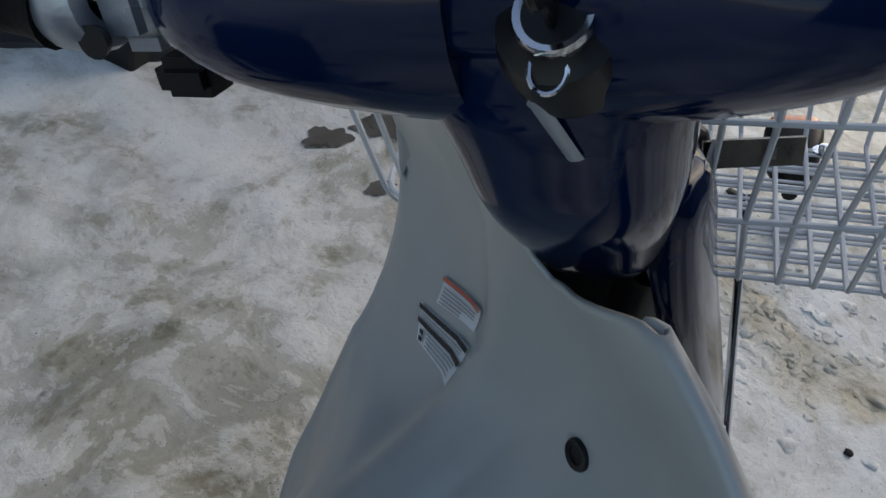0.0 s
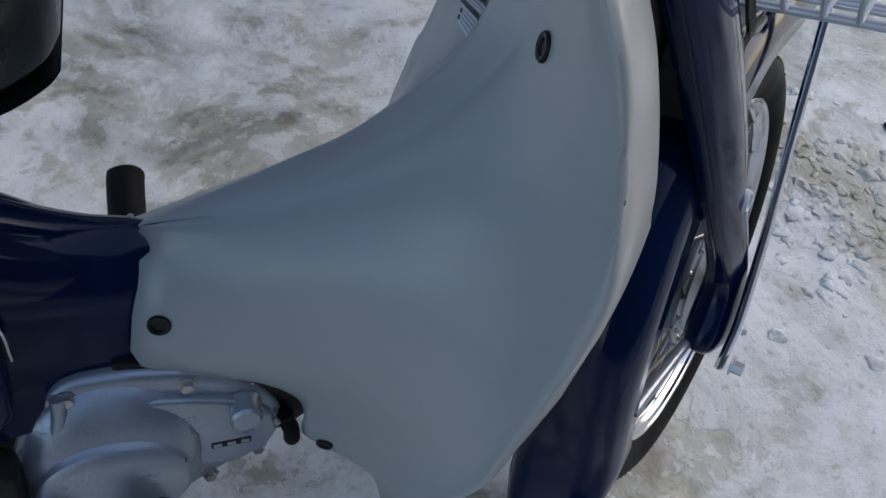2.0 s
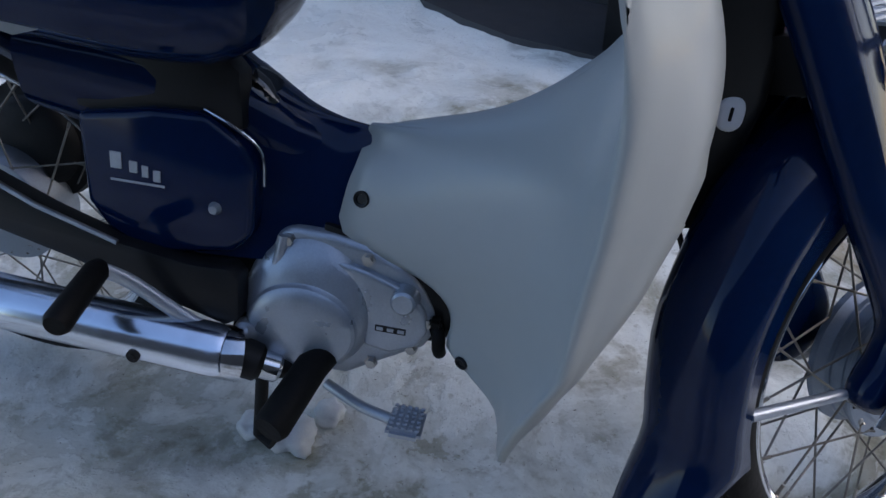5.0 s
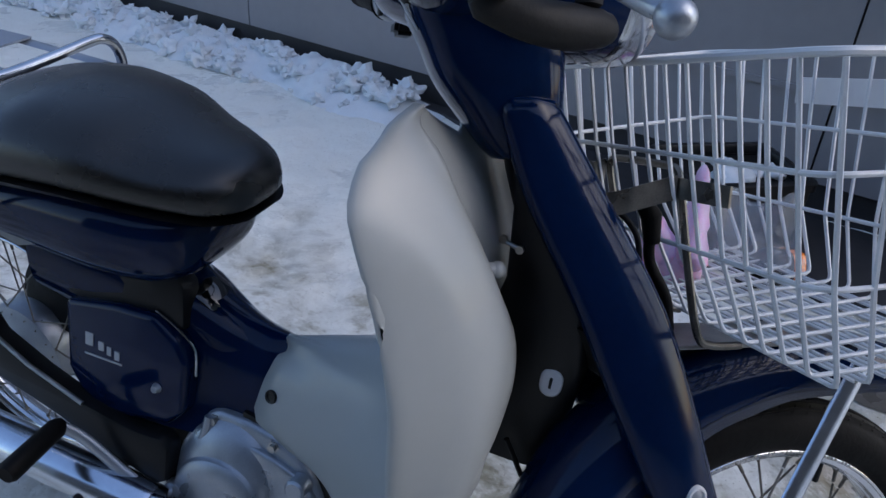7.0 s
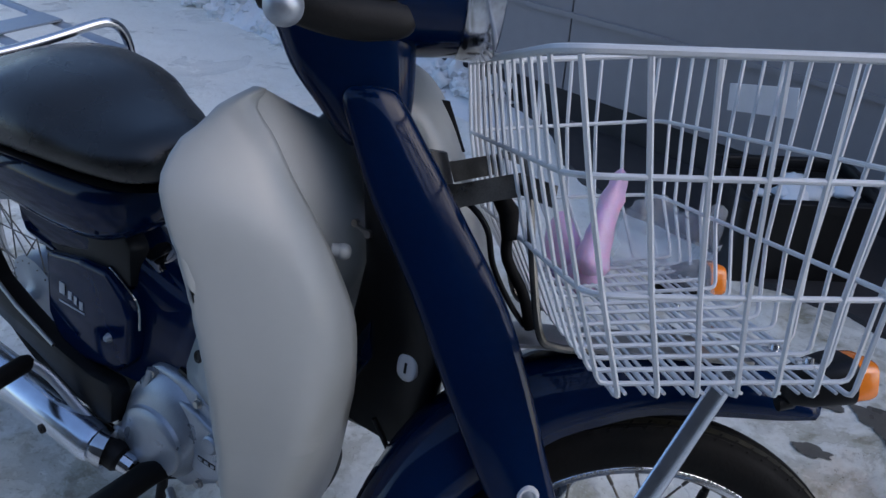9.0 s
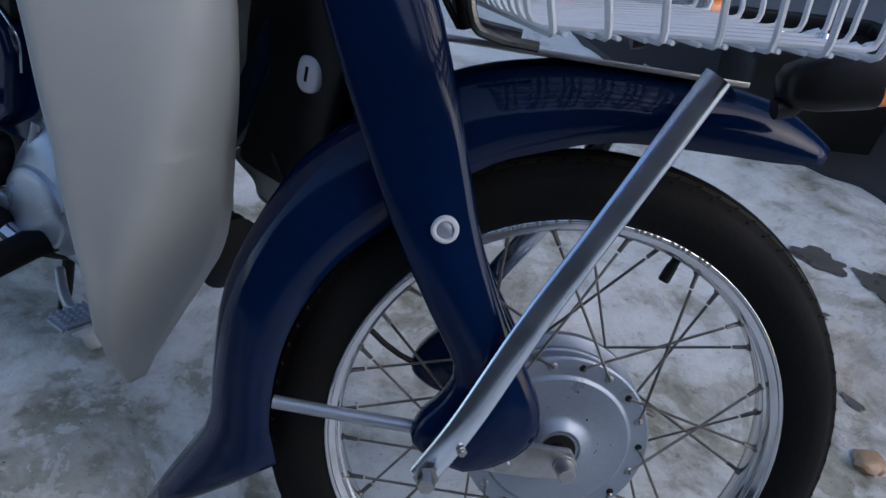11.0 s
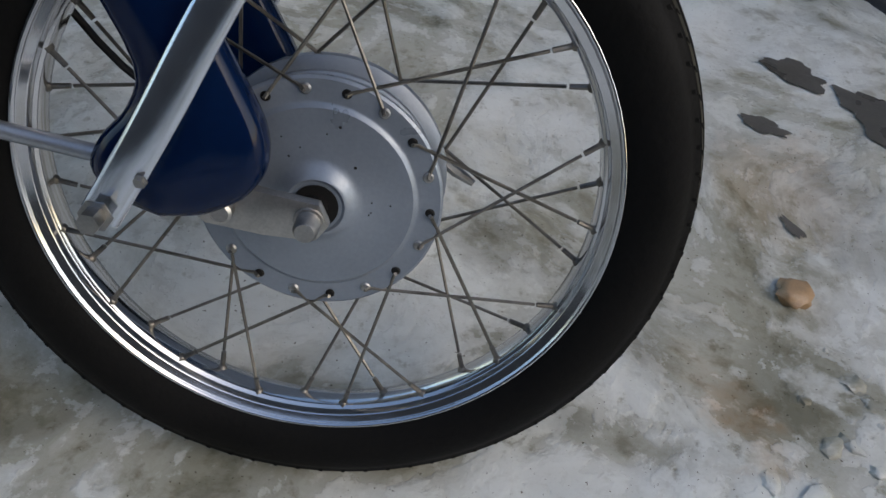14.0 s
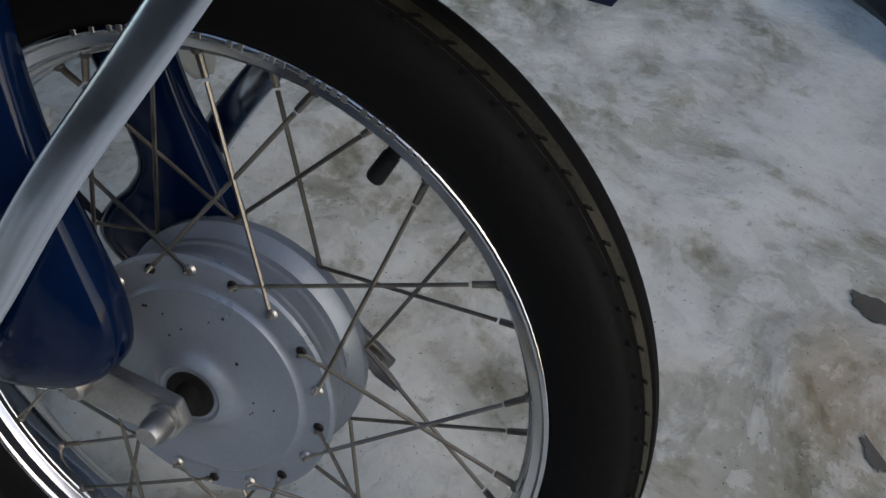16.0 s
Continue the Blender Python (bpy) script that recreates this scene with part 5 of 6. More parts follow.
part("cylinder", lathe([(0.045, -0.02), (0.05, 0.0), (0.045, 0.01), (0.05, 0.02), (0.045, 0.03), (0.05, 0.04), (0.045, 0.05), (0.05, 0.06), (0.045, 0.07), (0.05, 0.08), (0.0, 0.1)], (-0.545, 0, 0.27), "x", 24), DARK, bike, "", BODY)
part("lower_frame", plate([(-0.97, 0.30), (-0.90, 0.275), (-0.80, 0.255), (-0.76, 0.30), (-0.72, 0.36), (-0.80, 0.40), (-0.95, 0.34)], -0.06, 0.06, 0.006), DARK, bike, "", BODY)
part("inner_guard", plate([(-1.02, 0.300), (-0.97, 0.262), (-0.78, 0.232), (-0.74, 0.30), (-0.76, 0.38), (-0.84, 0.43), (-0.98, 0.43)], -0.01, 0.045, 0.006), DARK, bike, "black inner mudguard behind the engine", BODY)

part("battery_box", plate([(-0.995, 0.480), (-0.995, 0.575), (-0.83, 0.580), (-0.795, 0.545), (-0.790, 0.480), (-0.90, 0.47)], -0.098, -0.060, 0.008, 2), BLACK, bike, "black box between the side cover and the tank", BODY, 40)
sc = part("side_cover", plate([(-0.983, 0.478), (-0.978, 0.372), (-0.955, 0.340), (-0.907, 0.315), (-0.800, 0.335), (-0.775, 0.36), (-0.772, 0.440), (-0.790, 0.470), (-0.831, 0.497), (-0.894, 0.494)], -0.112, -0.070, 0.010, 3), BLUE, bike, "dark blue plastic side cover", BODY, 40)
part("cover_edge", tube(smooth_line([(-0.835, -0.100, 0.500), (-0.800, -0.100, 0.484), (-0.770, -0.099, 0.460), (-0.766, -0.098, 0.42)], 14), 0.0022, 8), CHROME, sc, "thin worn bright edge", BODY)
part("cover_knob", lathe([(0, -0.008), (0.005, -0.007), (0.008, 0), (0, 0)], (-0.819, -0.112, 0.389), "y", 14), ALU, sc, "", BODY)
for x, w in ((-0.937, 0.014), (-0.916, 0.010), (-0.902, 0.008), (-0.888, 0.009)):
    part("letter_bar", box(w, 0.0016, 0.020 if x < -0.93 else 0.014, 0.0004, 1, (x, -0.1128, 0.422 - 0.25 * (x + 0.91))), ALU, sc, "", BODY)
part("letter_bar", box(0.066, 0.0016, 0.003, 0.0004, 1, (-0.912, -0.1128, 0.405)), ALU, sc, "", BODY)


def seat():
    rows = [(-0.684, 0.708, 0.026, 0.014), (-0.693, 0.711, 0.050, 0.030), (-0.719, 0.713, 0.076, 0.042), (-0.76, 0.718, 0.096, 0.044), (-0.81, 0.724, 0.112, 0.049), (-0.87, 0.735, 0.130, 0.060), (-0.95, 0.736, 0.140, 0.068), (-1.0, 0.732, 0.142, 0.068), (-1.06, 0.722, 0.143, 0.066), (-1.13, 0.705, 0.135, 0.055), (-1.17, 0.69, 0.11, 0.035)]
    r2 = smooth_line([Vector(r) for r in rows], 36)
    secs = []
    for x, z, hy, hz in r2:
        ring = []
        for j in range(32):
            q = 2 * math.pi * j / 32
            c, s = math.cos(q), math.sin(q)
            yy = hy * math.copysign(abs(c) ** 0.8, c)
            zz = hz * (abs(s) ** 0.9 if s > 0 else -0.55 * abs(s) ** 0.5)
            ring.append((x, yy, z + zz))
        secs.append(ring)
    ob = part("seat", loft(secs), VINYL, bike, "black vinyl saddle with a rounded nose", CENTRE, 60)
    low = [[(x, y * 1.015, min(z, cz - 0.25 * 0.05)) for x, y, z in s] for s, (x0, cz, a, b) in zip(secs, r2)]
    part("seat_pan", loft([[(x, y, z - 0.012) for x, y, z in s] for s in low[1:-1]]), BLACK, ob, "", CENTRE)
    return ob


seat()


def tank():
    secs = []
    for x, zt, zb, hy in ((-0.745, 0.655, 0.625, 0.045), (-0.755, 0.675, 0.600, 0.070), (-0.775, 0.690, 0.582, 0.090), (-0.82, 0.695, 0.566, 0.105), (-0.90, 0.70, 0.566, 0.118), (-1.0, 0.695, 0.574, 0.122), (-1.10, 0.68, 0.570, 0.118), (-1.20, 0.665, 0.572, 0.105), (-1.32, 0.655, 0.585, 0.09)):
        secs.append(oval(x, 0, (zt + zb) / 2, hy, (zt - zb) / 2, 32, 3))
    ob = part("fuel_tank", loft(smooth_secs(secs, 30)), BLUE, bike, "dark blue tank and tail under the saddle", CENTRE, 50)
    return ob


tk = tank()
STRIPE = material("grey_stripe", (0.20, 0.205, 0.20), 0.4)
for pts in ([(-1.099, 0.580), (-1.054, 0.597), (-1.020, 0.592), (-1.066, 0.579)], [(-1.066, 0.5775), (-1.008, 0.591), (-0.940, 0.588), (-1.009, 0.566)]):
    part("stripe", plate(pts, -0.1645, -0.150, 0.0004, 1), STRIPE, tk, "grey decal stripe", BODY)
red_label = part("warning_label", plate([(-0.985, 0.519), (-0.948, 0.519), (-0.948, 0.510), (-0.983, 0.510)], -0.095, -0.08, 0.0003, 1), PAPER, tk, "small red and white label", BODY)
part("red_bar", plate([(-0.983, 0.517), (-0.965, 0.517), (-0.965, 0.512), (-0.982, 0.512)], -0.0958, -0.08, 0.0002, 1), RED, red_label, "", BODY)

mf = part("muffler", tube(smooth_line([(-0.778, -0.135, 0.214), (-0.80, -0.138, 0.216), (-0.95, -0.140, 0.224), (-1.10, -0.142, 0.232), (-1.32, -0.144, 0.244), (-1.36, -0.144, 0.246)], 24), [0.020, 0.0295] + [0.0335] * 20 + [0.030, 0.018], 24), CHROME, bike, "chromed exhaust silencer", BODY, 50)
part("heat_shield", loft([[(x, -0.140 - r * math.sin(a), 0.224 + 0.052 * (-x - 0.95) + r * math.cos(a)) for a in np.linspace(-0.1, 1.9, 14)] for x, r in ((-0.79, 0.034), (-0.80, 0.0375), (-1.30, 0.0385), (-1.31, 0.035))], close=False, caps=False), STAY, mf, "bright heat shield", BODY)
for x in (-0.893, -1.112):
    part("shield_screw", lathe([(0, -0.004), (0.0035, -0.004), (0.0045, -0.002), (0.008, -0.002), (0.008, 0.002), (0, 0.002)], (x, -0.1785, 0.217 + 0.052 * (-x - 0.95)), "y", 14), DARK, mf, "", BODY)
part("exhaust_joint", tube([(-0.785, -0.135, 0.213), (-0.775, -0.135, 0.211), (-0.758, -0.132, 0.205), (-0.752, -0.130, 0.203)], [0.0235, 0.0245, 0.0235, 0.017], 20), DARK, mf, "rusty dark exhaust joint", BODY)

part("pipe_collar", tube([(-0.754, -0.131, 0.204), (-0.735, -0.126, 0.198), (-0.732, -0.125, 0.197)], [0.018, 0.018, 0.0145], 18), CHROME, mf, "bright clamp collar", BODY)
part("exhaust_pipe", tube(smooth_line([(-0.735, -0.126, 0.198), (-0.715, -0.105, 0.190), (-0.69, -0.07, 0.185), (-0.66, -0.03, 0.19)], 14), 0.0125, 12), DARK, mf, "", BODY)
for at_y, outline_at in ((-0.115, BODY), (0.20, BODY)):
    part("swing_arm", plate([(-1.185, 0.405), (-1.170, 0.432), (-1.145, 0.438), (-1.10, 0.390), (-1.02, 0.358), (-0.955, 0.338), (-0.84, 0.322), (-0.795, 0.325), (-0.782, 0.312), (-0.782, 0.258), (-0.80, 0.248), (-0.985, 0.300), (-1.11, 0.330), (-1.17, 0.345)], at_y - 0.018, at_y + 0.018, 0.007, 2), BLACK, bike, "black rear swing arm", outline_at)
part("brake_rod", tube([(-1.12, -0.132, 0.404), (-1.03, -0.133, 0.365), (-0.93, -0.133, 0.335)], 0.0035, 8), STEEL, bike, "thin steel brake rod", BODY)
part("axle_nut", lathe([(0, -0.02), (0.009, -0.02), (0.012, -0.016), (0.012, -0.004), (0.018, -0.004), (0.018, 0), (0, 0)], (-1.165, -0.132, 0.375), "y", 6), STEEL, bike, "rear axle nut", BODY)
for side_at in (lambda p: p, mirrored):
    sk = part("shock_absorber", tube([side_at(q) for q in ((-1.155, -0.14, 0.62), (-1.130, -0.14, 0.452))], 0.0165, 16), TRIMW, bike, "pale enamelled rear shock absorber cover", BODY)
    part("lower_sleeve", tube([side_at(q) for q in ((-1.130, -0.14, 0.455), (-1.128, -0.138, 0.42))], 0.012, 14), BLACK, sk, "", BODY)
part("chain_case", lathe([(0, -0.02), (0.05, -0.02), (0.062, -0.012), (0.066, 0.0), (0.075, 0.004), (0.085, 0.006), (0.088, 0.02), (0, 0.02)], (-1.15, 0.045, 0.372), "y", 40), DARK, bike, "dark greasy brake plate behind the spokes", BODY)

RAX = (-1.195, 0, 0.279)
tyre("rear_tyre", CENTRE, RAX)
rim("rear_rim", CENTRE, RAX, True, 0.03, 0.075, 70)
part("rear_hub", lathe([(0, -0.05), (0.02, -0.05), (0.03, -0.04), (0.07, -0.034), (0.085, -0.03), (0.085, 0.03), (0.07, 0.04), (0, 0.05)], RAX, "y", 40), ALU, bike, "dull alloy rear hub", CENTRE)
secs = []
for a in np.linspace(radians(35), radians(165), 30):
    secs.append([(RAX[0] + (0.305 - 0.0) * f * math.cos(a), y, RAX[2] + 0.305 * f * math.sin(a)) for y, f in ((-0.05, 0.9), (-0.05, 0.96), (-0.035, 1.0), (0.035, 1.0), (0.05, 0.96), (0.05, 0.9))])
rfo = part("rear_fender", loft(secs, close=False, caps=False), BLUE, bike, "dark blue rear mudguard", CENTRE, 60)
m = rfo.modifiers.new("thick", "SOLIDIFY")
m.thickness = 0.0025

# rack behind the saddle
half_hoop = [(-1.13, 0.212, 0.640), (-1.112, 0.207, 0.700), (-1.105, 0.202, 0.742), (-1.104, 0.193, 0.768), (-1.105, 0.176, 0.783), (-1.107, 0.150, 0.786), (-1.109, 0.080, 0.780), (-1.110, 0.0, 0.776)]
hoop_line = smooth_line([Vector(p) for p in half_hoop + [(x, -y, z) for x, y, z in reversed(half_hoop[:-1])]], 64)
rack = part("rear_rack", tube(hoop_line, 0.0082, 12), CHROME, bike, "chromed tubular rear rack", CENTRE)
for y in (-0.178, -0.065, 0.065, 0.178):
    part("rack_bar", tube([(-1.62, y, 0.756), (-1.35, y, 0.748), (-1.10, y * 1.06, 0.735)], 0.0125, 6, flat=0.3, side=(0, 1, 0)), HUB, rack, "flat pale alloy rack bar", CENTRE)
part("rack_plate", box(0.07, 0.37, 0.004, 0.001, 1, (-1.315, 0, 0.752)), HUB, rack, "flat pale cross plate", CENTRE)

# pegs, pedal and stand
part("footpeg", tube([(-0.672, -0.10, 0.222), (-0.690, -0.135, 0.215), (-0.710, -0.212, 0.180), (-0.712, -0.218, 0.178)], [0.013, 0.0205, 0.0215, 0.018], 16), RUBBER, bike, "black ribbed rubber footpeg", BODY)
part("footpeg", tube(smooth_line([Vector(p) for p in ((-0.685, 0.08, 0.26), (-0.682, 0.15, 0.293), (-0.678, 0.243, 0.337), (-0.676, 0.255, 0.343), (-0.676, 0.260, 0.345))], 12), [0.012, 0.014, 0.017, 0.0195, 0.021, 0.0215, 0.0215, 0.0215, 0.0215, 0.021, 0.018, 0.011], 18), RUBBER, bike, "black ribbed rubber footpeg", BODY)
kick = part("kick_lever", tube(smooth_line([(-0.774, -0.124, 0.238), (-0.800, -0.136, 0.236), (-0.845, -0.142, 0.256), (-0.900, -0.158, 0.300), (-0.930, -0.176, 0.322)], 16), 0.0062, 12, flat=1.5, side=(0, 1, 0)), ALU, bike, "silver kick-start lever", BODY)
part("kick_pedal", tube([(-0.930, -0.172, 0.323), (-0.928, -0.182, 0.321), (-0.920, -0.268, 0.304), (-0.9195, -0.274, 0.303)], [0.010, 0.0145, 0.0155, 0.012], 16), RUBBER, kick, "black rubber kick pedal", BODY)
part("pedal_arm", tube(smooth_line([(-0.68, -0.10, 0.17), (-0.63, -0.125, 0.165), (-0.585, -0.14, 0.165)], 10), 0.007, 10), ALU, bike, "silver brake pedal arm", BODY)
part("brake_pedal", box(0.042, 0.055, 0.014, 0.005, 2, (-0.567, -0.15, 0.172)), ALU, bike, "alloy brake pedal with a chequered pad", BODY)
for i in range(5):
    for j in range(6):
        part("pad_stud", box(0.005, 0.005, 0.003, 0.001, 1, (-0.583 + 0.008 * i, -0.171 + 0.0085 * j, 0.1795)), ALU, bpy.data.objects["brake_pedal"], "", BODY)
for s in (-1, 1):
    part("centre_stand_leg", tube([(-0.80, s * 0.05, 0.17), (-0.80, s * 0.08, 0.07), (-0.80, s * 0.10, 0.012), (-0.775, s * 0.11, 0.008)], 0.0095, 10), DARK, bike, "black centre stand leg", CENTRE)

# ---- wall, the strip before it, and what lies about ----
P, Q = Vector((-6.0, 7.27, 0)), Vector((2.2, 0.71, 0))
D = (Q - P).normalized()
N = Vector((-D.y, D.x, 0))
END = (Q - P).length


def along(u, n, z):
    return P + D * u + N * n + Vector((0, 0, z + GROUND))


def slab(u0, u1, n0, n1, z0, z1):
    bm = bmesh.new()
    a = [bm.verts.new(along(u, n, z)) for u, n, z in ((u0, n0, z0), (u1, n0, z0), (u1, n1, z0), (u0, n1, z0), (u0, n0, z1), (u1, n0, z1), (u1, n1, z1), (u0, n1, z1))]
    for f in ((0, 1, 2, 3), (4, 5, 6, 7), (0, 1, 5, 4), (1, 2, 6, 5), (2, 3, 7, 6), (3, 0, 4, 7)):
        bm.faces.new([a[i] for i in f])
    return bm


wall = tagged(part("wall_north", slab(0, END, 0.02, 0.18, -0.05, 2.6), ASPHALT, None, smooth=0), "pale grey panelled building wall in evening shade", "wall", kind="structure")
step, u = 1.30, END - 2.8
while u > -1.3:
    part("panel", slab(max(0, u + 0.004), min(END, u + step - 0.004), 0.0, 0.022, 0.13, 2.55), GREY, wall, smooth=0)
    u -= step
part("panel", slab(END - 1.496, END, 0.0, 0.022, 0.13, 2.55), GREY, wall, smooth=0)
part("drip_rail", slab(0, END, -0.012, 0.0, 0.42, 0.44), GREY, wall, smooth=0)
sill = tagged(part("window_1", slab(END - 2.14, END - 0.2, -0.05, 0.0, 0.812, 0.852), TRIMW, None, smooth=0), "white window sill on the grey wall", "window sill", kind="structure")
for u0, u1, z0, z1 in ((END - 2.11, END - 0.23, 0.852, 0.93), (END - 2.11, END - 0.23, 1.95, 2.02), (END - 2.11, END - 2.04, 0.93, 1.95), (END - 0.30, END - 0.23, 0.93, 1.95)):
    part("window_frame", slab(u0, u1, -0.03, 0.0, z0, z1), TRIMW, sill, smooth=0)
part("window_pane", slab(END - 2.04, END - 0.30, -0.012, 0.0, 0.93, 1.95), material("dark_glass", (0.05, 0.06, 0.08), 0.08, 0, 0.5), sill, smooth=0)


def strip():
    """Bare wet asphalt at the foot of the wall; its edge is ragged where the ice ends."""
    bm = bmesh.new()
    rows = []
    for i in range(120):
        u = END * i / 119
        wide = 0.05 + 0.46 / (1 + math.exp(-(u - 7.95) * 6.0)) + 0.05 * noise.noise(Vector((u * 2.3, 3, 1))) + 0.05 * noise.noise(Vector((u * 9, 5, 1)))
        rows.append([bm.verts.new(along(u, -wide * f, 0.012 + 0.003 * noise.noise(Vector((u * 3, f * 4, 0))))) for f in (0, 0.25, 0.5, 0.75, 1.0)] + [bm.verts.new(along(u, -wide - 0.01, -0.02))])
    for a, b2 in zip(rows, rows[1:]):
        for j in range(5):
            bm.faces.new((a[j], a[j + 1], b2[j + 1], b2[j]))
    return part("pavement", bm, ASPHALT, None, smooth=60)


tagged(strip(), "dark wet asphalt strip along the wall", "pavement", kind="structure")


def lump(r, seed, squash=0.7, rough=0.35, sub=2):
    """An uneven clod."""
    bm = bmesh.new()
    bmesh.ops.create_icosphere(bm, subdivisions=sub, radius=r)
    off = Vector((seed * 3.1, seed * 1.7, seed * 0.9))
    for v in bm.verts:
        d = v.co.normalized()
        f = 1 + rough * noise.noise(d * 1.7 + off) + rough * 0.5 * noise.noise(d * 4.3 + off)
        v.co = Vector((v.co.x * f, v.co.y * f, v.co.z * f * squash))
    return bm


def snow_bank():
    """A ploughed ridge of snow clods along the foot of the wall."""
    rnd = random.Random(5)
    bms = []
    base = bmesh.new()
    rows = []
    span = [(k / 16, float(np.interp(k / 16, (0, 0.15, 0.35, 0.55, 0.75, 0.9, 1.0), (0.75, 0.95, 1, 0.8, 0.5, 0.2, -0.1)))) for k in range(17)]
    for i in range(520):
        u = 7.6 * i / 519
        end = min(1, (7.6 - u) / 0.5)
        h = (0.075 + 0.05 * noise.noise(Vector((u * 3.1, 0, 0))) + 0.03 * noise.noise(Vector((u * 11, 4, 0)))) * end
        w = 0.30 + 0.10 * noise.noise(Vector((u * 2, 8, 0)))
        row = []
        for f, g in span:
            crumble = 0.022 * noise.noise(Vector((u * 17, f * 6, 2))) + 0.016 * abs(noise.noise(Vector((u * 34, f * 11, 5)))) + 0.008 * noise.noise(Vector((u * 70, f * 22, 9)))
            row.append(base.verts.new(along(u, -0.02 - w * f, max(-0.01, h * g + crumble * end))))
        rows.append(row)
    for a, b2 in zip(rows, rows[1:]):
        for j in range(16):
            base.faces.new((a[j], a[j + 1], b2[j + 1], b2[j]))
    bms.append(base)
    for i in range(520):
        u = rnd.uniform(0.3, 7.5)
        n = -rnd.uniform(0.03, 0.33)
        r = rnd.choice((0.011, 0.015, 0.020, 0.028, 0.040)) * rnd.uniform(0.7, 1.25)
        c = lump(r, i, 0.85, 1.1, 3)
        bmesh.ops.translate(c, vec=along(u, n, 0.080 * (1 - abs(n + 0.12) / 0.25) + r * 0.15), verts=c.verts)
        bms.append(c)
    return part("snow_bank", join(*bms), SNOW, None, smooth=80)


tagged(snow_bank(), "ridge of loose white snow clods against the wall", "snow", kind="stuff")

BROWN_ICE = material("brown_ice", (0.42, 0.27, 0.15), 0.35, 0, 0.2, 0.25, 30, 0.3, 60)
GREY_SNOW = material("grey_snow", (0.66, 0.66, 0.64), 0.7, 0, 0, 0.12, 20, 0.5, 60)


def clod(name, x, y, r, seed, mat, label, cat, squash=0.6, sink=0.3, group=""):
    bm = lump(r, seed, squash, 0.4, 3)
    bmesh.ops.translate(bm, vec=(x, y, relief(x, y) + r * squash * (1 - sink)), verts=bm.verts)
    return tagged(part(name, bm, mat, None, smooth=80), label, cat, group)


clod("ice_lump", 0.543, 0.299, 0.023, 3, BROWN_ICE, "small rounded lump of dirty brown ice", "ice lump", 0.45, 0.4)
clod("snow_clod", 1.088, -0.194, 0.047, 8, GREY_SNOW, "fist-sized grey-white clod of packed snow", "snow clod", 0.75, 0.2)
clod("pebble", 0.877, 0.134, 0.012, 11, BROWN_ICE, "small brown pebble frozen into the ice", "pebble")
clod("pebble", 0.494, -0.428, 0.0085, 12, DARK, "small dark pebble on the ice", "pebble")
clod("pebble", 1.129, -0.050, 0.017, 14, DARK, "flat dark pebble on the ice", "pebble", 0.35)

clod("snow_clod", -0.706, 0.280, 0.036, 21, GREY_SNOW, "small heap of grey snow under the footpeg", "snow clod", 0.7, 0.25)
clod("snow_clod", -0.644, 0.314, 0.024, 22, GREY_SNOW, "small grey snow lump under the footpeg", "snow clod", 0.7, 0.25)
clod("snow_clod", -0.760, 0.314, 0.022, 23, GREY_SNOW, "small grey snow lump under the footpeg", "snow clod", 0.8, 0.2)
# crumbs of broken ice before the front wheel
rnd = random.Random(11)
crumbs = []
for i in range(330):
    x, y = 0.78 + rnd.gauss(0, 0.17), -0.132 + rnd.gauss(0, 0.20)
    r = rnd.choice((0.004, 0.006, 0.009, 0.013, 0.017)) * rnd.uniform(0.7, 1.3)
    c = lump(r, i + 40, 0.34, 0.9, 2)
    bmesh.ops.scale(c, vec=(rnd.uniform(0.8, 1.7), 1, 1), verts=c.verts)
    bmesh.ops.rotate(c, matrix=Matrix.Rotation(rnd.uniform(0, 3.14), 3, "Z"), verts=c.verts)
    bmesh.ops.translate(c, vec=(x, y, relief(x, y) - r * 0.05), verts=c.verts)
    crumbs.append(c)
tagged(part("ice_crumbs", join(*crumbs), ICE, None, smooth=80), "scattered crumbs of broken ice and snow", "ice crumbs", kind="stuff")


def puddle(x, y, a, b2, turn, seed):
    """A worn-through patch where the wet ground shows."""
    bm = bmesh.new()
    c = bm.verts.new((x, y, relief(x, y) + 0.003))
    ring = []
    for i in range(90):
        q = 2 * math.pi * i / 90
        f = 1 + 0.5 * noise.noise(Vector((math.cos(q) * 1.6 + seed, math.sin(q) * 1.6, seed))) + 0.22 * noise.noise(Vector((math.cos(q) * 3, math.sin(q) * 3, seed))) + 0.10 * noise.noise(Vector((math.cos(q) * 11, math.sin(q) * 11, seed)))
        dx, dy = a * f * math.cos(q), b2 * f * math.sin(q)
        px, py = x + dx * math.cos(turn) - dy * math.sin(turn), y + dx * math.sin(turn) + dy * math.cos(turn)
        ring.append(bm.verts.new((px, py, relief(px, py) + 0.003)))
    for i in range(90):
        bm.faces.new((c, ring[i], ring[(i + 1) % 90]))
    return bm


MUD = material("wet_ground", (0.11, 0.102, 0.088), 0.34, 0, 0, 0.3, 14, 0.4, 90)
for x, y, a, b2, q, sd in ((0.594, 0.852, 0.055, 0.036, -0.5, 1.3), (0.524, 0.663, 0.040, 0.021, -0.3, 2.1), (0.553, 0.427, 0.028, 0.008, -0.9, 3.7), (0.760, 0.740, 0.120, 0.062, -0.6, 4.9)):
    tagged(part("worn_patch", puddle(x, y, a, b2, q, sd), MUD, None, smooth=60), "small dark wet patch worn through the ice", "ice patch", "patches in the ice", "structure")


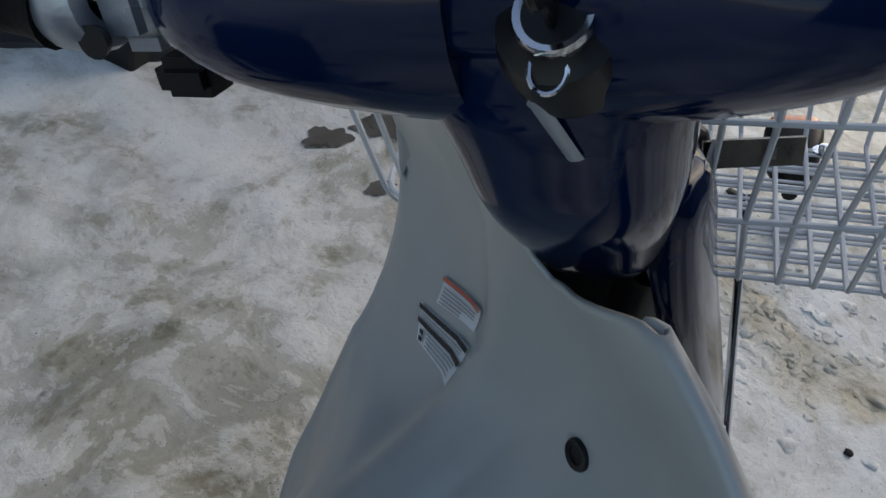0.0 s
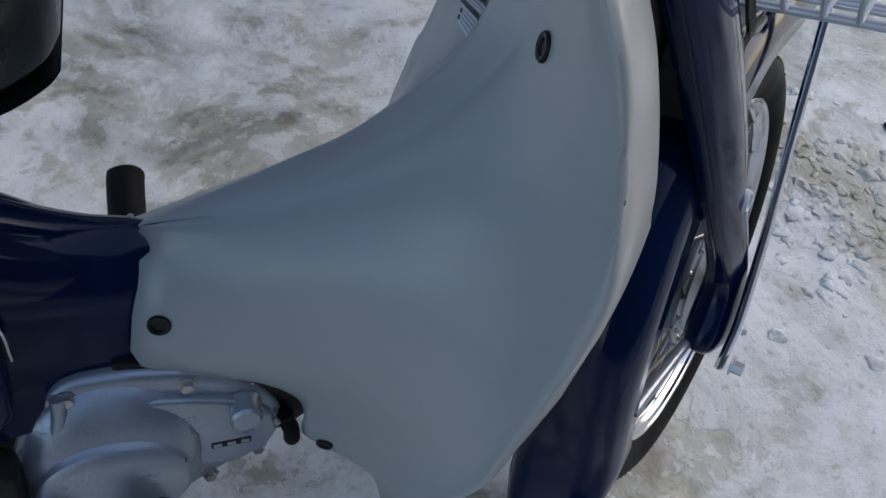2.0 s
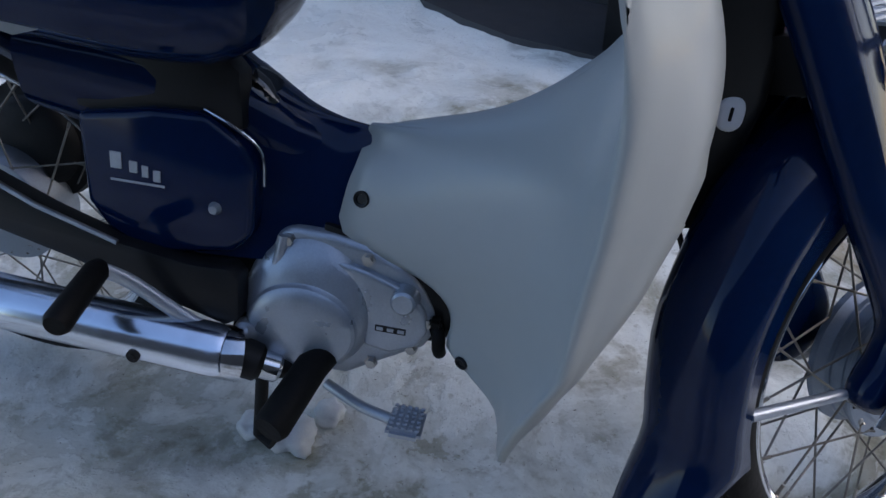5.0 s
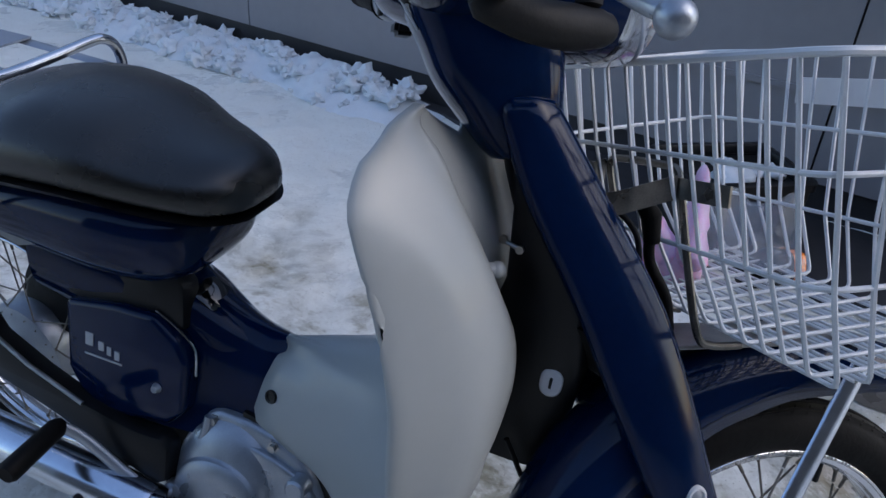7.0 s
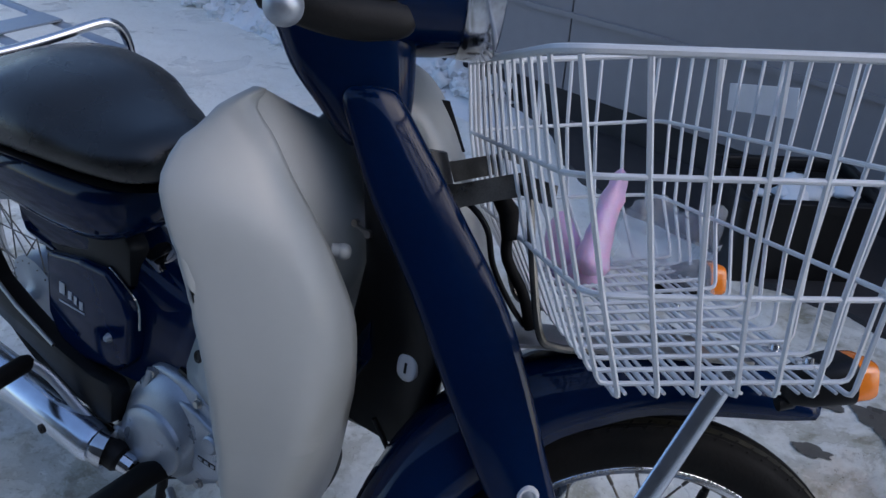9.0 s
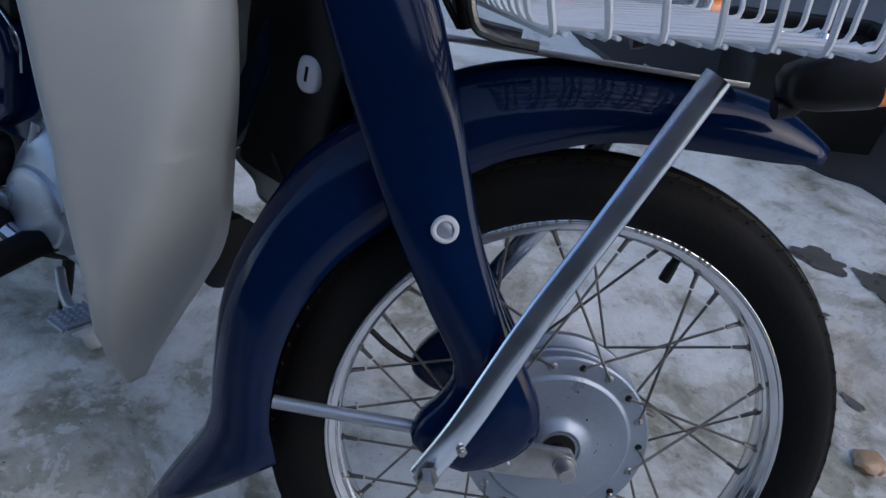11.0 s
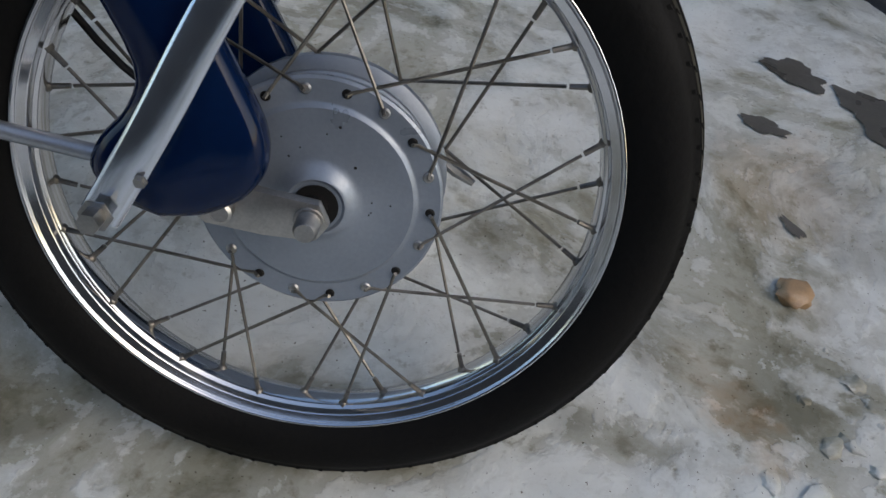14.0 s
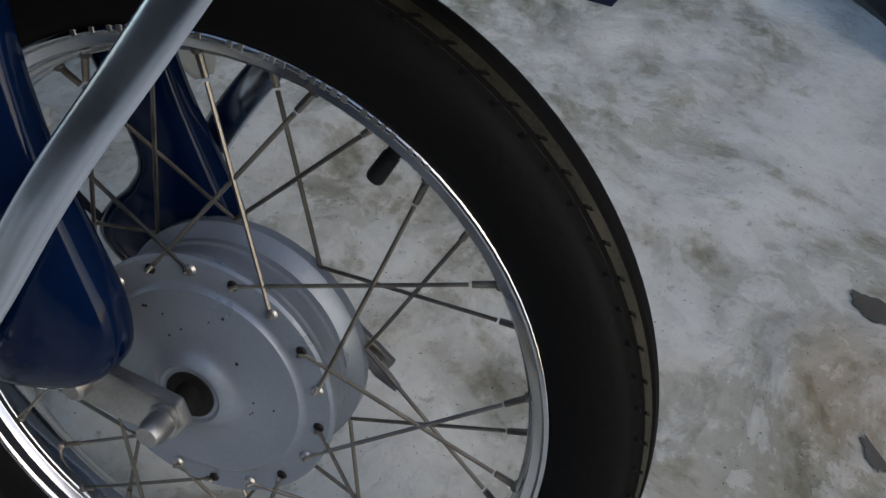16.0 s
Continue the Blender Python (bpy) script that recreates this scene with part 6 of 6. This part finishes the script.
def planter(a, b2, deep, high, clods):
    """A black plastic trough with a rolled rim, earth and snow inside."""
    a, b2 = Vector(a), Vector(b2)
    d = (b2 - a).normalized()
    n = Vector((-d.y, d.x, 0))
    L = (b2 - a).length

    def ring(inset, z):
        out = []
        r = 0.03
        for cx, cy, a0 in ((L - r, deep - r, 0), (r, deep - r, 90), (r, r, 180), (L - r, r, 270)):
            for k in range(5):
                q = radians(a0 + 22.5 * k)
                x, y = cx + (r - inset) * math.cos(q), cy + (r - inset) * math.sin(q)
                out.append(tuple(a + d * x + n * y + Vector((0, 0, z + GROUND))))
        return out

    root = thing("planter", "black plastic planter box with snow on it", "planter", "planters by the wall")
    part("trough", loft([ring(0.02, -0.005), ring(0.018, 0.01), ring(0.004, high * 0.8), ring(0.004, high - 0.03), ring(0.022, high - 0.03), ring(0.024, high - 0.05)]), BLACK, root)
    rim_bm = loft([ring(0.004, high - 0.032), ring(-0.008, high - 0.03), ring(-0.009, high - 0.004), ring(-0.004, high), ring(0.014, high), ring(0.018, high - 0.006), ring(0.019, high - 0.032)], caps=False)
    part("rim", rim_bm, BLACK, root, "rolled rim")
    part("soil", loft([ring(0.02, high - 0.06), ring(0.02, high - 0.035)]), DARK, root, "dark wet soil")
    for i in range(clods):
        c = lump(rnd.uniform(0.02, 0.055), 70 + i, 0.55, 0.6, 2)
        bmesh.ops.translate(c, vec=a + d * rnd.uniform(0.06, L - 0.06) + n * rnd.uniform(0.06, deep - 0.06) + Vector((0, 0, high - 0.028 + GROUND)), verts=c.verts)
        tagged(part("snow_clod", c, SNOW, None, smooth=80), "small white snow clod lying in the planter", "snow clod", "clods in the planter")


planter((0.46, 1.30, 0), (0.86, 1.34, 0), 0.30, 0.27, 7)
planter((1.255, 0.50, 0), (1.465, 0.352, 0), 0.24, 0.25, 2)


# ---- in the basket ----
def glove():
    """A limp rubber glove: palm, cuff and two fingers that stand up."""
    r = [0.014, 0.026, 0.034, 0.037, 0.037, 0.036, 0.034, 0.032, 0.030, 0.028, 0.026, 0.025, 0.023, 0.022, 0.020, 0.018, 0.015, 0.007]
    palm = tube(smooth_line([(-0.075, 0.090, 0.712), (-0.072, 0.095, 0.728), (-0.064, 0.108, 0.765), (-0.050, 0.126, 0.812), (-0.040, 0.138, 0.848)], 18), r, 14, flat=0.55)
    thumb = tube(smooth_line([(-0.098, 0.120, 0.714), (-0.106, 0.128, 0.738), (-0.112, 0.134, 0.785)], 10), [0.026, 0.032, 0.033, 0.032, 0.030, 0.028, 0.025, 0.021, 0.015, 0.006], 12, flat=0.6)
    cuff = tube(smooth_line([(-0.110, 0.140, 0.712), (-0.088, 0.110, 0.710), (-0.062, 0.085, 0.706)], 8), [0.014, 0.024, 0.028, 0.028, 0.028, 0.026, 0.020, 0.010], 12, flat=0.6)
    m = material("pink_rubber", (0.74, 0.50, 0.70), 0.35, 0, 0.1, 0.12, 25, 0.2, 90)
    b = m.node_tree.nodes["Principled BSDF"]
    b.inputs["Subsurface Weight"].default_value = 0.4
    b.inputs["Subsurface Scale"].default_value = 0.02
    root = thing("rubber_glove", "crumpled pale pink rubber glove lying in the wire basket", "glove")
    for name, bm in (("palm", palm), ("thumb", thumb), ("cuff", cuff)):
        for v in bm.verts:
            v.co += 0.0045 * noise.noise_vector(v.co * 55) + 0.002 * noise.noise_vector(v.co * 140)
        part(name, bm, m, root, at=FORK, smooth=80)
    return root


def bag():
    """A clear bag, limp and creased, slumped on the basket floor."""
    bm = bmesh.new()
    corners = [Vector(c) for c in ((-0.03, 0.15, 0.722), (0.075, 0.05, 0.712), (0.105, 0.110, 0.805), (-0.015, 0.190, 0.800))]
    g = []
    for i in range(28):
        u = i / 27
        row = []
        for j in range(20):
            v = j / 19
            p = corners[0].lerp(corners[1], u).lerp(corners[3].lerp(corners[2], u), v)
            p += 0.020 * noise.noise_vector(p * 22) * (0.3 + v) + 0.008 * noise.noise_vector(p * 70)
            row.append(bm.verts.new(p))
        g.append(row)
    for i in range(27):
        for j in range(19):
            bm.faces.new((g[i][j], g[i + 1][j], g[i + 1][j + 1], g[i][j + 1]))
    m = material("clear_film", (0.75, 0.78, 0.80), 0.22, 0, 0, 0.2, 60, 0.2, 60, alpha=0.2)
    ob = part("plastic_bag", bm, m, None, at=FORK, smooth=80)
    s = ob.modifiers.new("thick", "SOLIDIFY")
    s.thickness, s.offset = 0.0006, 0
    tagged(ob, "limp clear plastic bag slumped in the wire basket", "bag")


glove()
bag()
for x, y, z, rz, ln in ((0.035, -0.02, 0.694, 0.5, 0.07), (0.062, -0.075, 0.695, 0.2, 0.06)):
    bm = box(0.03, ln, 0.002, 0.0006, 1)
    card = tagged(part("mounting_plate", bm, TRIMW, bk, at=FORK @ pose(x, y, z, 8, 10, math.degrees(rz))), "pale mounting plate on the basket floor")
for x, y in ((0.02, 0.03), (0.07, -0.12), (0.045, -0.05), (0.085, -0.16)):
    part("mounting_bolt", lathe([(0, 0.008), (0.005, 0.007), (0.006, 0.002), (0.012, 0.002), (0.012, 0.0), (0, 0)], (x, y, 0.694), "z", 12), CHROME, bk, "", FORK)


# ---- behind the camera: an added dark wall, never in view ----
BLOCKER = material("dark_blocker", (0.055, 0.045, 0.04), 0.7, 0, 0, 0.3, 3, 0.3, 40)
# blocks low sky so paint and chrome on the near side reflect dark
blocker = box(18.0, 0.25, 4.6, 0.01, 1, (-0.5, -4.7, 2.25))
tagged(part("unseen_blocker", blocker, BLOCKER, None, smooth=0), "unseen dark wall added to darken reflections and side light", "wall", kind="structure")
